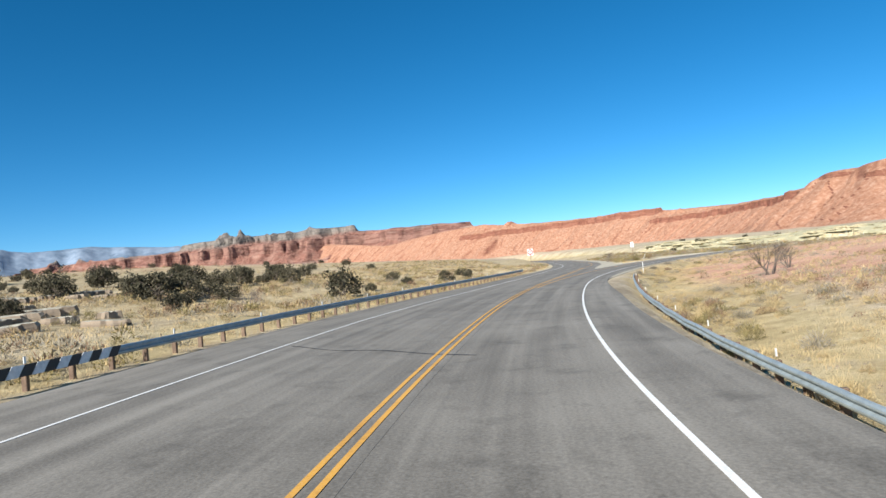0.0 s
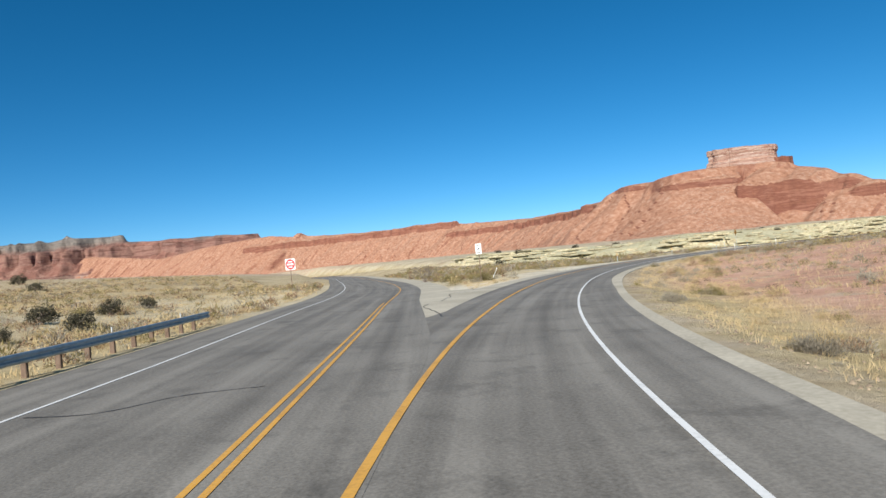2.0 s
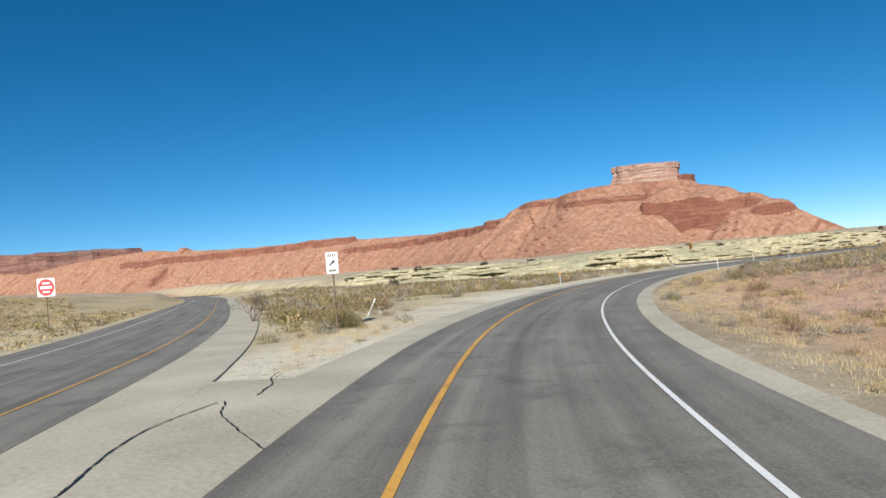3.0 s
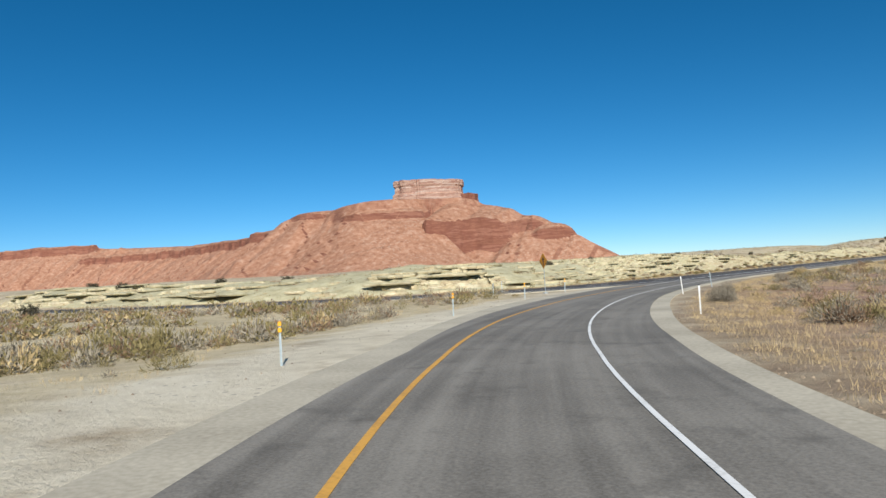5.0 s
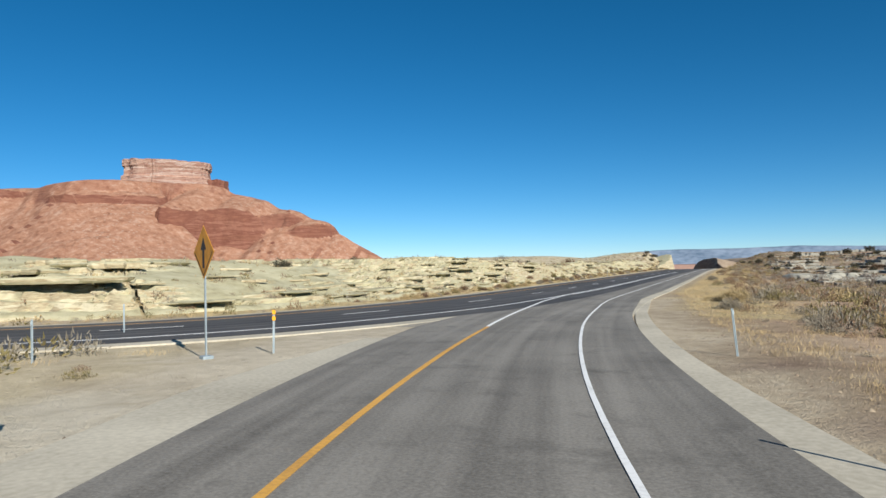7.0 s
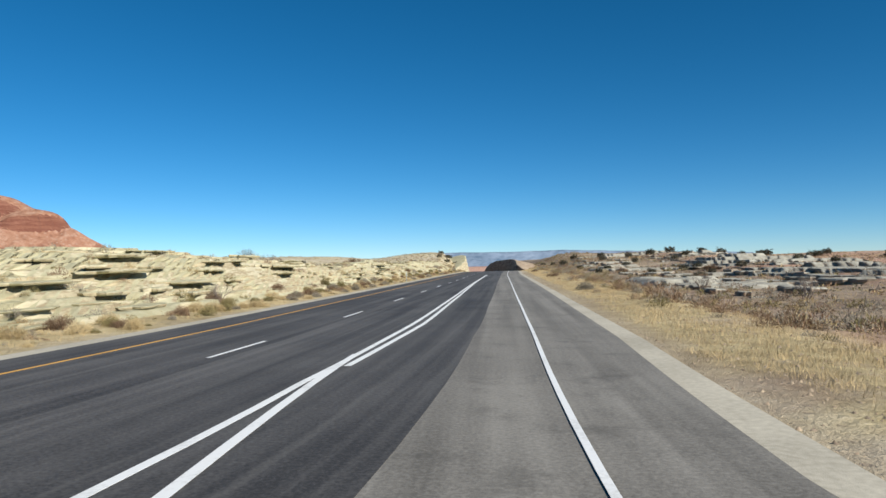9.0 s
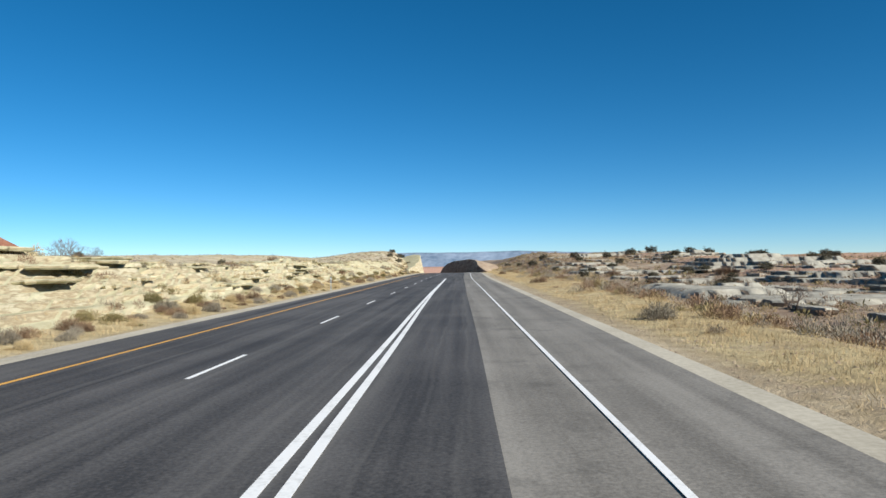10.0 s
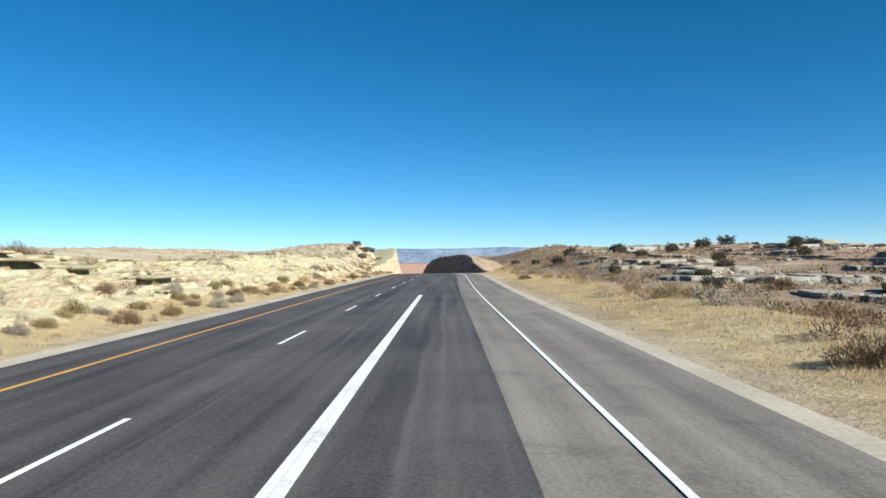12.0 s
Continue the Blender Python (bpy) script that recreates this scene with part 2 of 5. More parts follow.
M = {
    "asphalt": asphalt("asphalt_grey", (0.128, 0.116, 0.097), (0.285, 0.262, 0.222), 0.62, 0.42),
    "asphalt_dark": asphalt("asphalt_dark", (0.036, 0.034, 0.033), (0.115, 0.108, 0.100), 0.25, 0.48, dust=0.38),
    "shoulder": material("chip_seal_tan", (0.36, 0.32, 0.242), (0.57, 0.515, 0.40), scale=0.3, fine=9, bump=0.4, bump_scale=50),
    "white": material("paint_white", (0.50, 0.49, 0.45), (0.80, 0.79, 0.75), scale=0.9, fine=14, rough=0.6, bump=0.15, spread=(0.25, 0.5)),
    "yellow": material("paint_yellow", (0.42, 0.22, 0.06), (0.70, 0.37, 0.07), scale=0.9, fine=14, rough=0.6, bump=0.15, spread=(0.28, 0.55)),
    "tar": material("tar_seal", (0.02, 0.019, 0.018), (0.045, 0.042, 0.04), scale=2, fine=20, rough=0.6, bump=0.1),
    "red_rock": strata_rock("red_sandstone", [(0.32, (0.245, 0.108, 0.0641)), (0.44, (0.355, 0.178, 0.109)), (0.56, (0.422, 0.229, 0.147)), (0.68, (0.506, 0.325, 0.231))],
                            [(0.3, (0.148, 0.057, 0.0374)), (0.42, (0.252, 0.11, 0.0702)), (0.5, (0.178, 0.0684, 0.0452)), (0.58, (0.281, 0.129, 0.0858)), (0.7, (0.2, 0.0836, 0.0546))], band=0.3, lump=0.3, speck=(0.5, (0.488, 0.357, 0.273)), relief=(0.25, 1.7)),
    "cap_rock": strata_rock("buff_caprock", [(0.32, (0.30, 0.16, 0.11)), (0.5, (0.42, 0.25, 0.18)), (0.68, (0.52, 0.36, 0.28))], [(0.3, (0.244, 0.129, 0.0936)), (0.42, (0.385, 0.258, 0.195)), (0.5, (0.252, 0.129, 0.0936)), (0.56, (0.444, 0.334, 0.273)), (0.7, (0.311, 0.182, 0.133))], band=0.45, lump=0.3, relief=(0.6, 0.8)),
    "far_rock": strata_rock("far_layered_rock", [(0.3, (0.29, 0.125, 0.092)), (0.5, (0.43, 0.21, 0.152)), (0.66, (0.54, 0.33, 0.25))],
                            [(0.3, (0.19, 0.085, 0.068)), (0.45, (0.44, 0.25, 0.19)), (0.56, (0.22, 0.10, 0.08)), (0.7, (0.52, 0.36, 0.28))], band=0.06, lump=0.035, relief=(0.04, 22.0),
                            cap=(132, 148, [(0.35, (0.18, 0.16, 0.14)), (0.5, (0.33, 0.29, 0.25)), (0.65, (0.22, 0.19, 0.165))], 40.0)),
    # the blue of distance haze is mixed into this rock's base colour
    "hazed_rock": material("haze_tinted_mountain_rock", (0.10, 0.15, 0.21), (0.26, 0.32, 0.40), scale=0.004, fine=0.03, bump=0),
    "pale_rock": strata_rock("pale_sandstone", [(0.3, (0.322, 0.283, 0.166)), (0.48, (0.449, 0.41, 0.257)), (0.66, (0.537, 0.498, 0.328))],
                             [(0.3, (0.244, 0.176, 0.0952)), (0.42, (0.537, 0.459, 0.295)), (0.49, (0.351, 0.273, 0.162)), (0.56, (0.605, 0.537, 0.361)), (0.7, (0.488, 0.41, 0.266))], band=2.2, lump=0.6, relief=(2.0, 0.12)),
    # brown rock for the east cut; its steep faces carry painted shade
    "shaded_brown_rock": strata_rock("shaded_brown_sandstone", [(0.3, (0.26, 0.17, 0.11)), (0.48, (0.38, 0.28, 0.19)), (0.66, (0.50, 0.40, 0.28))],
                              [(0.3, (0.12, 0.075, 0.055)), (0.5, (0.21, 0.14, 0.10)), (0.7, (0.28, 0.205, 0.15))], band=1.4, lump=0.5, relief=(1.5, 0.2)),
    "grey_rock": strata_rock("grey_sandstone", [(0.3, (0.24, 0.215, 0.165)), (0.48, (0.37, 0.34, 0.27)), (0.66, (0.50, 0.47, 0.375))],
                             [(0.3, (0.15, 0.115, 0.085)), (0.5, (0.27, 0.215, 0.16)), (0.7, (0.32, 0.26, 0.19))], band=1.8, lump=0.5, relief=(2.0, 0.12)),
    "gravel": material("packed_gravel", (0.19, 0.17, 0.135), (0.36, 0.325, 0.255), scale=0.35, fine=7, bump=0.5, bump_scale=30, spread=(0.36, 0.62)),
    "earth": earth(),
    "sage": leafy("sage_leaves", [(0.25, (0.13, 0.112, 0.082)), (0.5, (0.225, 0.195, 0.145)), (0.75, (0.34, 0.30, 0.225))]),
    "olive": leafy("rabbitbrush_leaves", [(0.25, (0.105, 0.09, 0.036)), (0.5, (0.19, 0.155, 0.066)), (0.75, (0.31, 0.25, 0.115))]),
    "rust": leafy("rust_brush_leaves", [(0.25, (0.105, 0.066, 0.04)), (0.5, (0.18, 0.115, 0.07)), (0.75, (0.28, 0.185, 0.115))]),
    "gold": leafy("dry_bush_leaves", [(0.25, (0.27, 0.195, 0.095)), (0.5, (0.42, 0.32, 0.165)), (0.75, (0.58, 0.46, 0.26))]),
    "straw": leafy("straw_blades", [(0.25, (0.30, 0.215, 0.11)), (0.5, (0.48, 0.36, 0.19)), (0.75, (0.64, 0.51, 0.31))]),
    "juniper": leafy("juniper_needles", [(0.25, (0.034, 0.032, 0.020)), (0.5, (0.066, 0.060, 0.038)), (0.75, (0.115, 0.10, 0.064))]),
    "twig": leafy("bare_twigs", [(0.25, (0.08, 0.062, 0.05)), (0.5, (0.14, 0.112, 0.092)), (0.75, (0.22, 0.18, 0.15))]),
        "clod": material("earth_clod", (0.17, 0.12, 0.08), (0.44, 0.345, 0.235), scale=1.5, fine=11, bump=0),
    "bark": material("grey_bark", (0.09, 0.07, 0.055), (0.20, 0.165, 0.135), scale=3, fine=20),
    "steel": metal("galvanised_steel", (0.40, 0.47, 0.49), 0.5),
    "timber": material("weathered_timber", (0.10, 0.065, 0.045), (0.20, 0.14, 0.10), scale=3, fine=25),
    "sign_white": painted("sign_white", (0.80, 0.80, 0.78)),
    "sign_red": painted("sign_red", (0.55, 0.05, 0.05)),
    "sign_amber": painted("sign_amber", (0.62, 0.27, 0.02)),
    "sign_black": painted("sign_black", (0.02, 0.02, 0.02)),
    "post_white": painted("marker_white", (0.74, 0.74, 0.70)),
    "orange": painted("reflector_orange", (0.80, 0.36, 0.02), 0.3),
    "rust_steel": material("rusted_steel", (0.09, 0.05, 0.035), (0.17, 0.10, 0.07), scale=3, fine=25, rough=0.7),
}


# ---- building blocks ----
def mesh_object(name, verts, faces, mat=None, parent=None, smooth=False):
    me = bpy.data.meshes.new(name)
    me.from_pydata([tuple(v) for v in verts], [], [tuple(f) for f in faces])
    if mat:
        me.materials.append(mat)
    if smooth:
        me.shade_smooth()
    me.update()
    ob = new(name, me)
    if parent:
        ob.parent = parent
    return ob


def fast_mesh(name, verts, quads, mats, soft=False):
    """A mesh from arrays of corners and four-sided (or three-sided) faces."""
    me = bpy.data.meshes.new(name)
    n, k = len(quads), quads.shape[1]
    me.vertices.add(len(verts))
    me.vertices.foreach_set("co", np.asarray(verts, np.float32).ravel())
    me.loops.add(n * k)
    me.loops.foreach_set("vertex_index", np.asarray(quads, np.int32).ravel())
    me.polygons.add(n)
    me.polygons.foreach_set("loop_start", np.arange(0, n*k, k, dtype=np.int32))
    for m in mats:
        me.materials.append(m)
    me.update(calc_edges=True)
    if soft:
        me.shade_smooth()
    return me


def dense(points, step=2.0):
    """A smooth curve through plan points, sampled evenly: places, tangents, right-hand normals, run."""
    p = np.array(points, float)
    d = np.concatenate([[0], np.cumsum(np.linalg.norm(np.diff(p, axis=0), axis=1))])
    v = np.gradient(p, d, axis=0)
    s = np.arange(0, d[-1], step)
    i = np.clip(np.searchsorted(d, s, "right") - 1, 0, len(p) - 2)
    h = (d[i + 1] - d[i])[:, None]
    u = ((s - d[i]) / h[:, 0])[:, None]
    c = (2*u**3 - 3*u**2 + 1)*p[i] + (u**3 - 2*u**2 + u)*h*v[i] + (3*u**2 - 2*u**3)*p[i+1] + (u**3 - u**2)*h*v[i+1]
    t = np.gradient(c, axis=0)
    t /= np.linalg.norm(t, axis=1)[:, None]
    return c, t, np.stack([t[:, 1], -t[:, 0]], -1), s


def road_z(x, y):
    """The roads lie level; past the crest to the north they fall away."""
    return np.where(y > 165, -0.00022 * np.minimum(y - 165, 190) ** 2 - np.where(y > 355, 0.0836 * (y - 355), 0), 0.0)


def ribbon(name, curve, left, right, z, mat, run=None, parent=None, thick=0.12):
    """A strip along a curve, from offset left to offset right (each a number or knots of run, offset), with edges down to the ground."""
    c, t, nr, s = curve
    k = np.ones(len(s), bool) if run is None else (s >= run[0]) & (s <= run[1])
    off = [np.interp(s, *zip(*o)) if isinstance(o, (list, tuple)) else np.full(len(s), float(o)) for o in (left, right)]
    rows = []
    for o, dz in ((off[0], -thick), (off[0], 0), (off[1], 0), (off[1], -thick)):
        q = c + nr * o[:, None]
        rows.append(np.column_stack([q, road_z(q[:, 0], q[:, 1]) + z + dz])[k])
    m = int(k.sum())
    v = np.concatenate(rows)
    f = [(j*m + i, j*m + i + 1, (j+1)*m + i + 1, (j+1)*m + i) for j in range(3) for i in range(m - 1)]
    f = [(a, d, cc, b) for a, b, cc, d in f]
    ob = mesh_object(name, v, f, mat, parent)
    for key, values in (("across", np.concatenate([off[0][k], off[0][k], off[1][k], off[1][k]])), ("along", np.tile(s[k], 4))):
        ob.data.attributes.new(key, "FLOAT", "POINT").data.foreach_set("value", values)
    return ob


# ---- plan of the roads ----
RAMP = dense([(285, -180), (226.7, -170.6), (203.1, -166.3), (179.5, -162.0), (155.9, -157.8), (132.7, -151.8), (109.8, -144.2), (87.9, -134.5),
              (67.3, -122.3), (48.1, -107.8), (31.3, -90.7), (17.4, -71.3), (8.0, -49.2), (5.0, -38.0), (2.7, -26.0), (1.0, -12.0), (-0.2, 0), (-0.7, 14), (-0.9, 28), (-1.0, 60)])
MAIN = dense([(285, -184), (203.1, -168.4), (155.9, -159.9), (132.2, -153.8), (111, -147.0), (92.7, -140.3), (76, -134.2), (58, -127.8), (40, -121.4), (22, -116.2),
              (-15, -107.5), (-60, -98), (-117, -86), (-250, -66), (-420, -50)])
HWY = dense([(-92, 560), (-58, 470), (-33, 390), (-17.5, 320), (-7.8, 250), (-4.7, 190), (-4.75, 120), (-4.8, 60), (-4.9, 25), (-5.1, 8), (-5.9, -6), (-7.9, -18), (-12.7, -29.5), (-22.5, -38), (-36, -43),
             (-58, -48), (-110, -52), (-220, -55), (-420, -58)][::-1])
MERGE = dense([(3.0, -24), (1.75, -8), (1.45, 10), (1.35, 22), (1.0, 79), (0.8, 110), (0.9, 190), (-2.0, 250), (-11.6, 320), (-27, 390), (-52, 470), (-86, 560)])
S0 = 114.0   # run along the ramp at which the drive begins

# ---- ground ----
def knots(x, pairs):
    a, b = zip(*pairs)
    return np.interp(x, a, b)


def fade(x, a, b):
    u = np.clip((x - a) / (b - a), 0, 1)
    return u * u * (3 - 2 * u)


rng = np.random.default_rng(7)


def lattice(seed):
    r = np.random.default_rng(seed)
    return r.random((257, 257))


LATTICES = [lattice(i) for i in range(6)]


def wave(x, y, size, k=0):
    """Smooth value noise, 0 to 1, with cells of the given size in metres."""
    g = LATTICES[k]
    u, v = np.asarray(x) / size + 1000.37 + k * 17.3, np.asarray(y) / size + 1000.71 + k * 5.1
    i, j = np.floor(u).astype(int), np.floor(v).astype(int)
    a, b = u - i, v - j
    a, b = a*a*(3 - 2*a), b*b*(3 - 2*b)
    i0, j0, i1, j1 = i % 256, j % 256, (i + 1) % 256, (j + 1) % 256
    return (g[i0, j0]*(1-a) + g[i1, j0]*a)*(1-b) + (g[i0, j1]*(1-a) + g[i1, j1]*a)*b


def nearest(x, y, curve, step=3):
    """Distance to a curve, signed run along it and offset to its right."""
    c, t, nr, s = curve
    c, nr, s = c[::step], nr[::step], s[::step]
    d = np.full(x.shape, 1e9)
    off, run = np.zeros(x.shape), np.zeros(x.shape)
    for q, m, r in zip(c, nr, s):
        e = (x - q[0])**2 + (y - q[1])**2
        k = e < d
        d = np.where(k, e, d)
        off = np.where(k, (x - q[0])*m[0] + (y - q[1])*m[1], off)
        run = np.where(k, r, run)
    return np.sqrt(d), off, run


def ground_z(x, y):
    """Height of the open ground."""
    x, y = np.asarray(x, float), np.asarray(y, float)
    dr, orr, rr = nearest(x, y, RAMP)
    dm, om, rm = nearest(x, y, MAIN)
    dh, oh, rh = nearest(x, y, HWY)
    # how far outside each paved strip
    er = np.where(orr > 0, dr - 5.4, dr - 6.0)
    em = np.where(om < 0, dm - np.interp(rm, [150, 188, 240], [11.6, 9.6, 8.8]), dm - 5.0)
    eh = np.where(oh < 0, dh - 7.0, dh - 5.5)
    eh = np.where((oh > 0) & (y > -8), dh - 9.6, eh)
    edge = np.minimum(np.minimum(er, em), eh)
    far = np.hypot(x - 50, y + 80)
    z = 0.017 * np.maximum(0, far - 90) - 0.000012 * np.maximum(0, far - 90)**2 * (far < 760)
    z = np.where(far > 760, 0.017*670 - 0.000012*670**2 + 0*far, z)
    z = z * np.where(oh > 0, 1 - 0.6 * fade(x + y * 0.4, 10, 60), 1)
    z = z + 0.066 * np.clip(-om - 14, 0, 150) * (orr < 0) * (oh > 0) * fade(-om, 14, 40) * (0.85 + 0.3 * wave(x, y, 60, 1))
    z = z + 0.9 * (wave(x, y, 38, 0) - 0.5) + 0.5 * (wave(x, y, 13, 1) - 0.5)
    # rise inside the curve
    inside = fade(orr, 6, 40) * (rr > 20) * (rr < S0 + 232) * (dr < 130)
    z = z + inside * knots(rr - S0, [(-40, 2.3), (55, 2.3), (75, 1.7), (110, 1.4), (150, 1.5), (200, 0.6), (230, 0.0)]) * (0.75 + 0.5 * wave(x, y, 24, 2))
    # bank of pale ledges behind the highway
    bank = (oh < 0) * fade(-oh, 8.5, 26 + 36 * fade(y, 45, 85)) * fade(y, -75, -35)
    z = z + bank * (1.2 + 0.9 * wave(x, y, 30, 3) + 0.5 * fade(y, 60, 200)) - (oh < 0) * (fade(-oh, 8, 30) * 1.6 - fade(-oh, 30, 70) * 1.6) * fade(y, 30, 85)
    # wash, then a low plateau, east of the highway
    east = (oh > 0) * (y > -30)
    z = z - east * fade(oh, 11, 20) * (1 - fade(oh, 34, 52)) * fade(y, -10, 30) * 1.5
    z = z + east * fade(oh, 40, 120) * 1.0 + east * fade(y, 90, 180) * fade(oh, 12, 28) * (1 - 0.7 * fade(oh, 45, 85)) * 3.2
    # knolls that the road cut goes through
    z = z + (oh < -9) * 4.2 * np.exp(-((x + 30) / 15)**2 - ((y - 238) / 36)**2) + (oh > 10) * 2.0 * np.exp(-((x - 24) / 16)**2 - ((y - 236) / 34)**2)
    # valley beyond the crest
    z = z * (1 - fade(y, 330, 460)) - 16 * fade(y, 330, 470)
    verge = fade(edge, 0, 9)
    flat = road_z(x, y) - 0.06 + 0.04 * (wave(x, y, 3, 4) - 0.5) * fade(edge, 0.2, 1.5)
    z = flat * (1 - verge) + z * verge + fade(edge, 0.5, 3) * 0.18 * (wave(x, y, 2.6, 5) - 0.5)
    # the ramp's inner side stands on a low embankment
    s = rr - S0
    z = z - knots(s, [(-90, 0), (-50, 1.45), (62, 1.45), (86, 0.7), (130, 0.4), (165, 0)]) * (orr > 0) * (dr < 160) * fade(orr, knots(s, [(50, 4.5), (75, 5.2)]), knots(s, [(50, 6.2), (75, 8.5)]))
    return z, edge


def axis(lo, hi, step, reach):
    mid = list(np.arange(lo, hi, step))
    out, d = [], step
    a = mid[-1]
    while a < reach:
        d *= 1.13
        a += d
        out.append(a)
    inn, d = [], step
    a = mid[0]
    while a > -reach:
        d *= 1.13
        a -= d
        inn.append(a)
    return np.array(inn[::-1] + mid + out)


gx, gy = axis(-110, 200, 1.5, 4600), axis(-215, 330, 1.5, 4600)
GX, GY = np.meshgrid(gx, gy, indexing="ij")
GZ, GE = ground_z(GX, GY)
ni, nj = GX.shape
smooth_here = fade(GE, 14, 30) * (GY < 20)
for _ in range(40):                                 # ease the open ground between the roads
    pad = np.pad(GZ, 1, mode="edge")
    GZ = GZ + smooth_here * ((pad[:-2, 1:-1] + pad[2:, 1:-1] + pad[1:-1, :-2] + pad[1:-1, 2:] + 4 * GZ) / 8 - GZ)
gv = np.column_stack([GX.ravel(), GY.ravel(), GZ.ravel()])
ii, jj = np.meshgrid(np.arange(ni - 1), np.arange(nj - 1), indexing="ij")
q = (ii * nj + jj).ravel()
gf = np.column_stack([q, q + nj, q + nj + 1, q + 1])
ground = mesh_object("ground", gv.tolist(), gf.tolist(), M["earth"], smooth=True)
tagged(ground, "dry desert ground of tan sand, red earth and stones", "ground", kind="structure")



def soil(x, y, edge):
    """Masks of red earth, straw litter and pale rock."""
    dr, orr, rr = nearest(x, y, RAMP)
    dh, oh, rh = nearest(x, y, HWY)
    red = fade(orr, knots(rr, [(S0 + 40, 11), (S0 + 75, 6)]), knots(rr, [(S0 + 40, 20), (S0 + 75, 10)])) * (dr < 140) * (y < 20) * (1 - 0.7 * fade(rr, S0 + 150, S0 + 185)) * 0.9 + fade(y, 360, 420) + 0.55 * (oh > 0) * (y > 0) * fade(oh, 36, 50) + 0.5 * fade(np.hypot(x + 60, y - 60), 190, 320) * (x < -60)
    straw = (1 - fade(edge, 3.0, np.where((orr > 0) & (y < -10), knots(rr, [(S0 + 40, 13), (S0 + 75, 7.5)]), 9))) * fade(edge, 0.1, 0.8) * 1.3 * np.where((rr > S0 + 118) & (rr < S0 + 236), np.where(orr < 0, 0.0, 0.22), 1.0) * 0.85
    straw = straw + 0.6 * fade(-x - y, 20, 60) * (orr < -10) * (dr < 200) * (oh > 0)
    pale = (oh < 0) * fade(-oh, 9, 12) * (1 - fade(-oh, 55, 120)) * fade(y, -90, -40) * 0.95
    pale = pale + 0.2 * (oh > 0) * (y > 20) * fade(oh, 20, 26) * (1 - fade(oh, 36, 44))
    sand = 1.0 * (orr < -4) * (oh > 4) * fade(rr, S0 + 108, S0 + 122) * (1 - fade(rr, S0 + 255, S0 + 275)) * (dr < 60) * (1 - 0.6 * fade(rr, S0 + 206, S0 + 224))
    brown = (orr > 5.5) * fade(rr, S0 + 150, S0 + 172) * (dr < 140) * (oh > 10) + (oh > 12) * fade(y, -5, 8) * 0.9
    return [np.clip(m, 0, 1) for m in (brown, red, sand, straw, pale)]


for key, values in zip(("brown", "red", "sand", "straw", "pale"), soil(GX, GY, GE)):
    ground.data.attributes.new(key, "FLOAT", "POINT").data.foreach_set("value", values.ravel())


def surface_z(x, y):
    """Height of the built ground at plan points."""
    x, y = np.asarray(x, float), np.asarray(y, float)
    i = np.clip(np.searchsorted(gx, x) - 1, 0, ni - 2)
    j = np.clip(np.searchsorted(gy, y) - 1, 0, nj - 2)
    a, b = (x - gx[i]) / (gx[i + 1] - gx[i]), (y - gy[j]) / (gy[j + 1] - gy[j])
    return (GZ[i, j]*(1-a) + GZ[i+1, j]*a)*(1-b) + (GZ[i, j+1]*(1-a) + GZ[i+1, j+1]*a)*b


# ---- roads ----
def run_at(curve, x, y):
    c = curve[0]
    return float(curve[3][np.argmin((c[:, 0] - x)**2 + (c[:, 1] - y)**2)])


def shifted(pairs, by):
    return [(a + by, b) for a, b in pairs]


road_ramp = ribbon("road_ramp", RAMP, shifted([(-120, -3.6), (60, -3.6), (82, -4.2), (102, -4.2), (105, -3.5), (132, -4.0), (160, -4.1), (172, -3.7), (182, -3.35), (188, -3.75), (198, -4.4), (216, -5.1), (232, -5.6), (250, -4.4), (264, -2.6)], S0),
                   shifted([(-120, 4.3), (40, 4.3), (60, 3.6), (71, 3.6), (85, 4.1), (113, 4.4), (127, 4.1), (150, 4.2), (183, 4.45), (197, 4.0), (211, 3.4), (225, 3.1), (239, 2.8), (253, 3.1), (264, 3.6)], S0), 0.0, M["asphalt"], run=(0, S0 + 264), thick=0.5)
tagged(road_ramp, "worn grey asphalt ramp road curving past dry verges", "road", kind="structure")
road_main = ribbon("road_main", MAIN, [(0, -11.2), (150, -10.9), (188, -9.0), (230, -8.2), (700, -8.2)], shifted([(-120, 0.25), (62, 0.25), (92, 2.3), (98, 2.4), (120, 2.0), (300, 2.4)], S0), 0.004, M["asphalt"])
tagged(road_main, "worn grey asphalt road running towards the far mesa", "road", kind="structure")
H0 = run_at(HWY, -5, 0)
road_highway = ribbon("road_highway", HWY, -6.0, shifted([(-400, 4.36), (-70, 4.4), (-42, 4.9), (-27, 5.5), (-13, 5.6), (-2, 5.15), (8, 4.87), (20, 4.72), (60, 4.5), (120, 4.36), (900, 4.36)], H0), 0.008, M["asphalt_dark"])
tagged(road_highway, "dark smooth asphalt highway with fresh surfacing", "road", kind="structure")
road_merge = ribbon("road_merge", MERGE, [(0, -1.4), (14, -2.8), (70, -2.6), (95, -1.85), (600, -1.85)], [(0, 1.2), (30, 2.2), (60, 2.4), (600, 2.4)], 0.004, M["asphalt"])
tagged(road_merge, "grey asphalt merging lane beside the dark highway", "road", kind="structure")


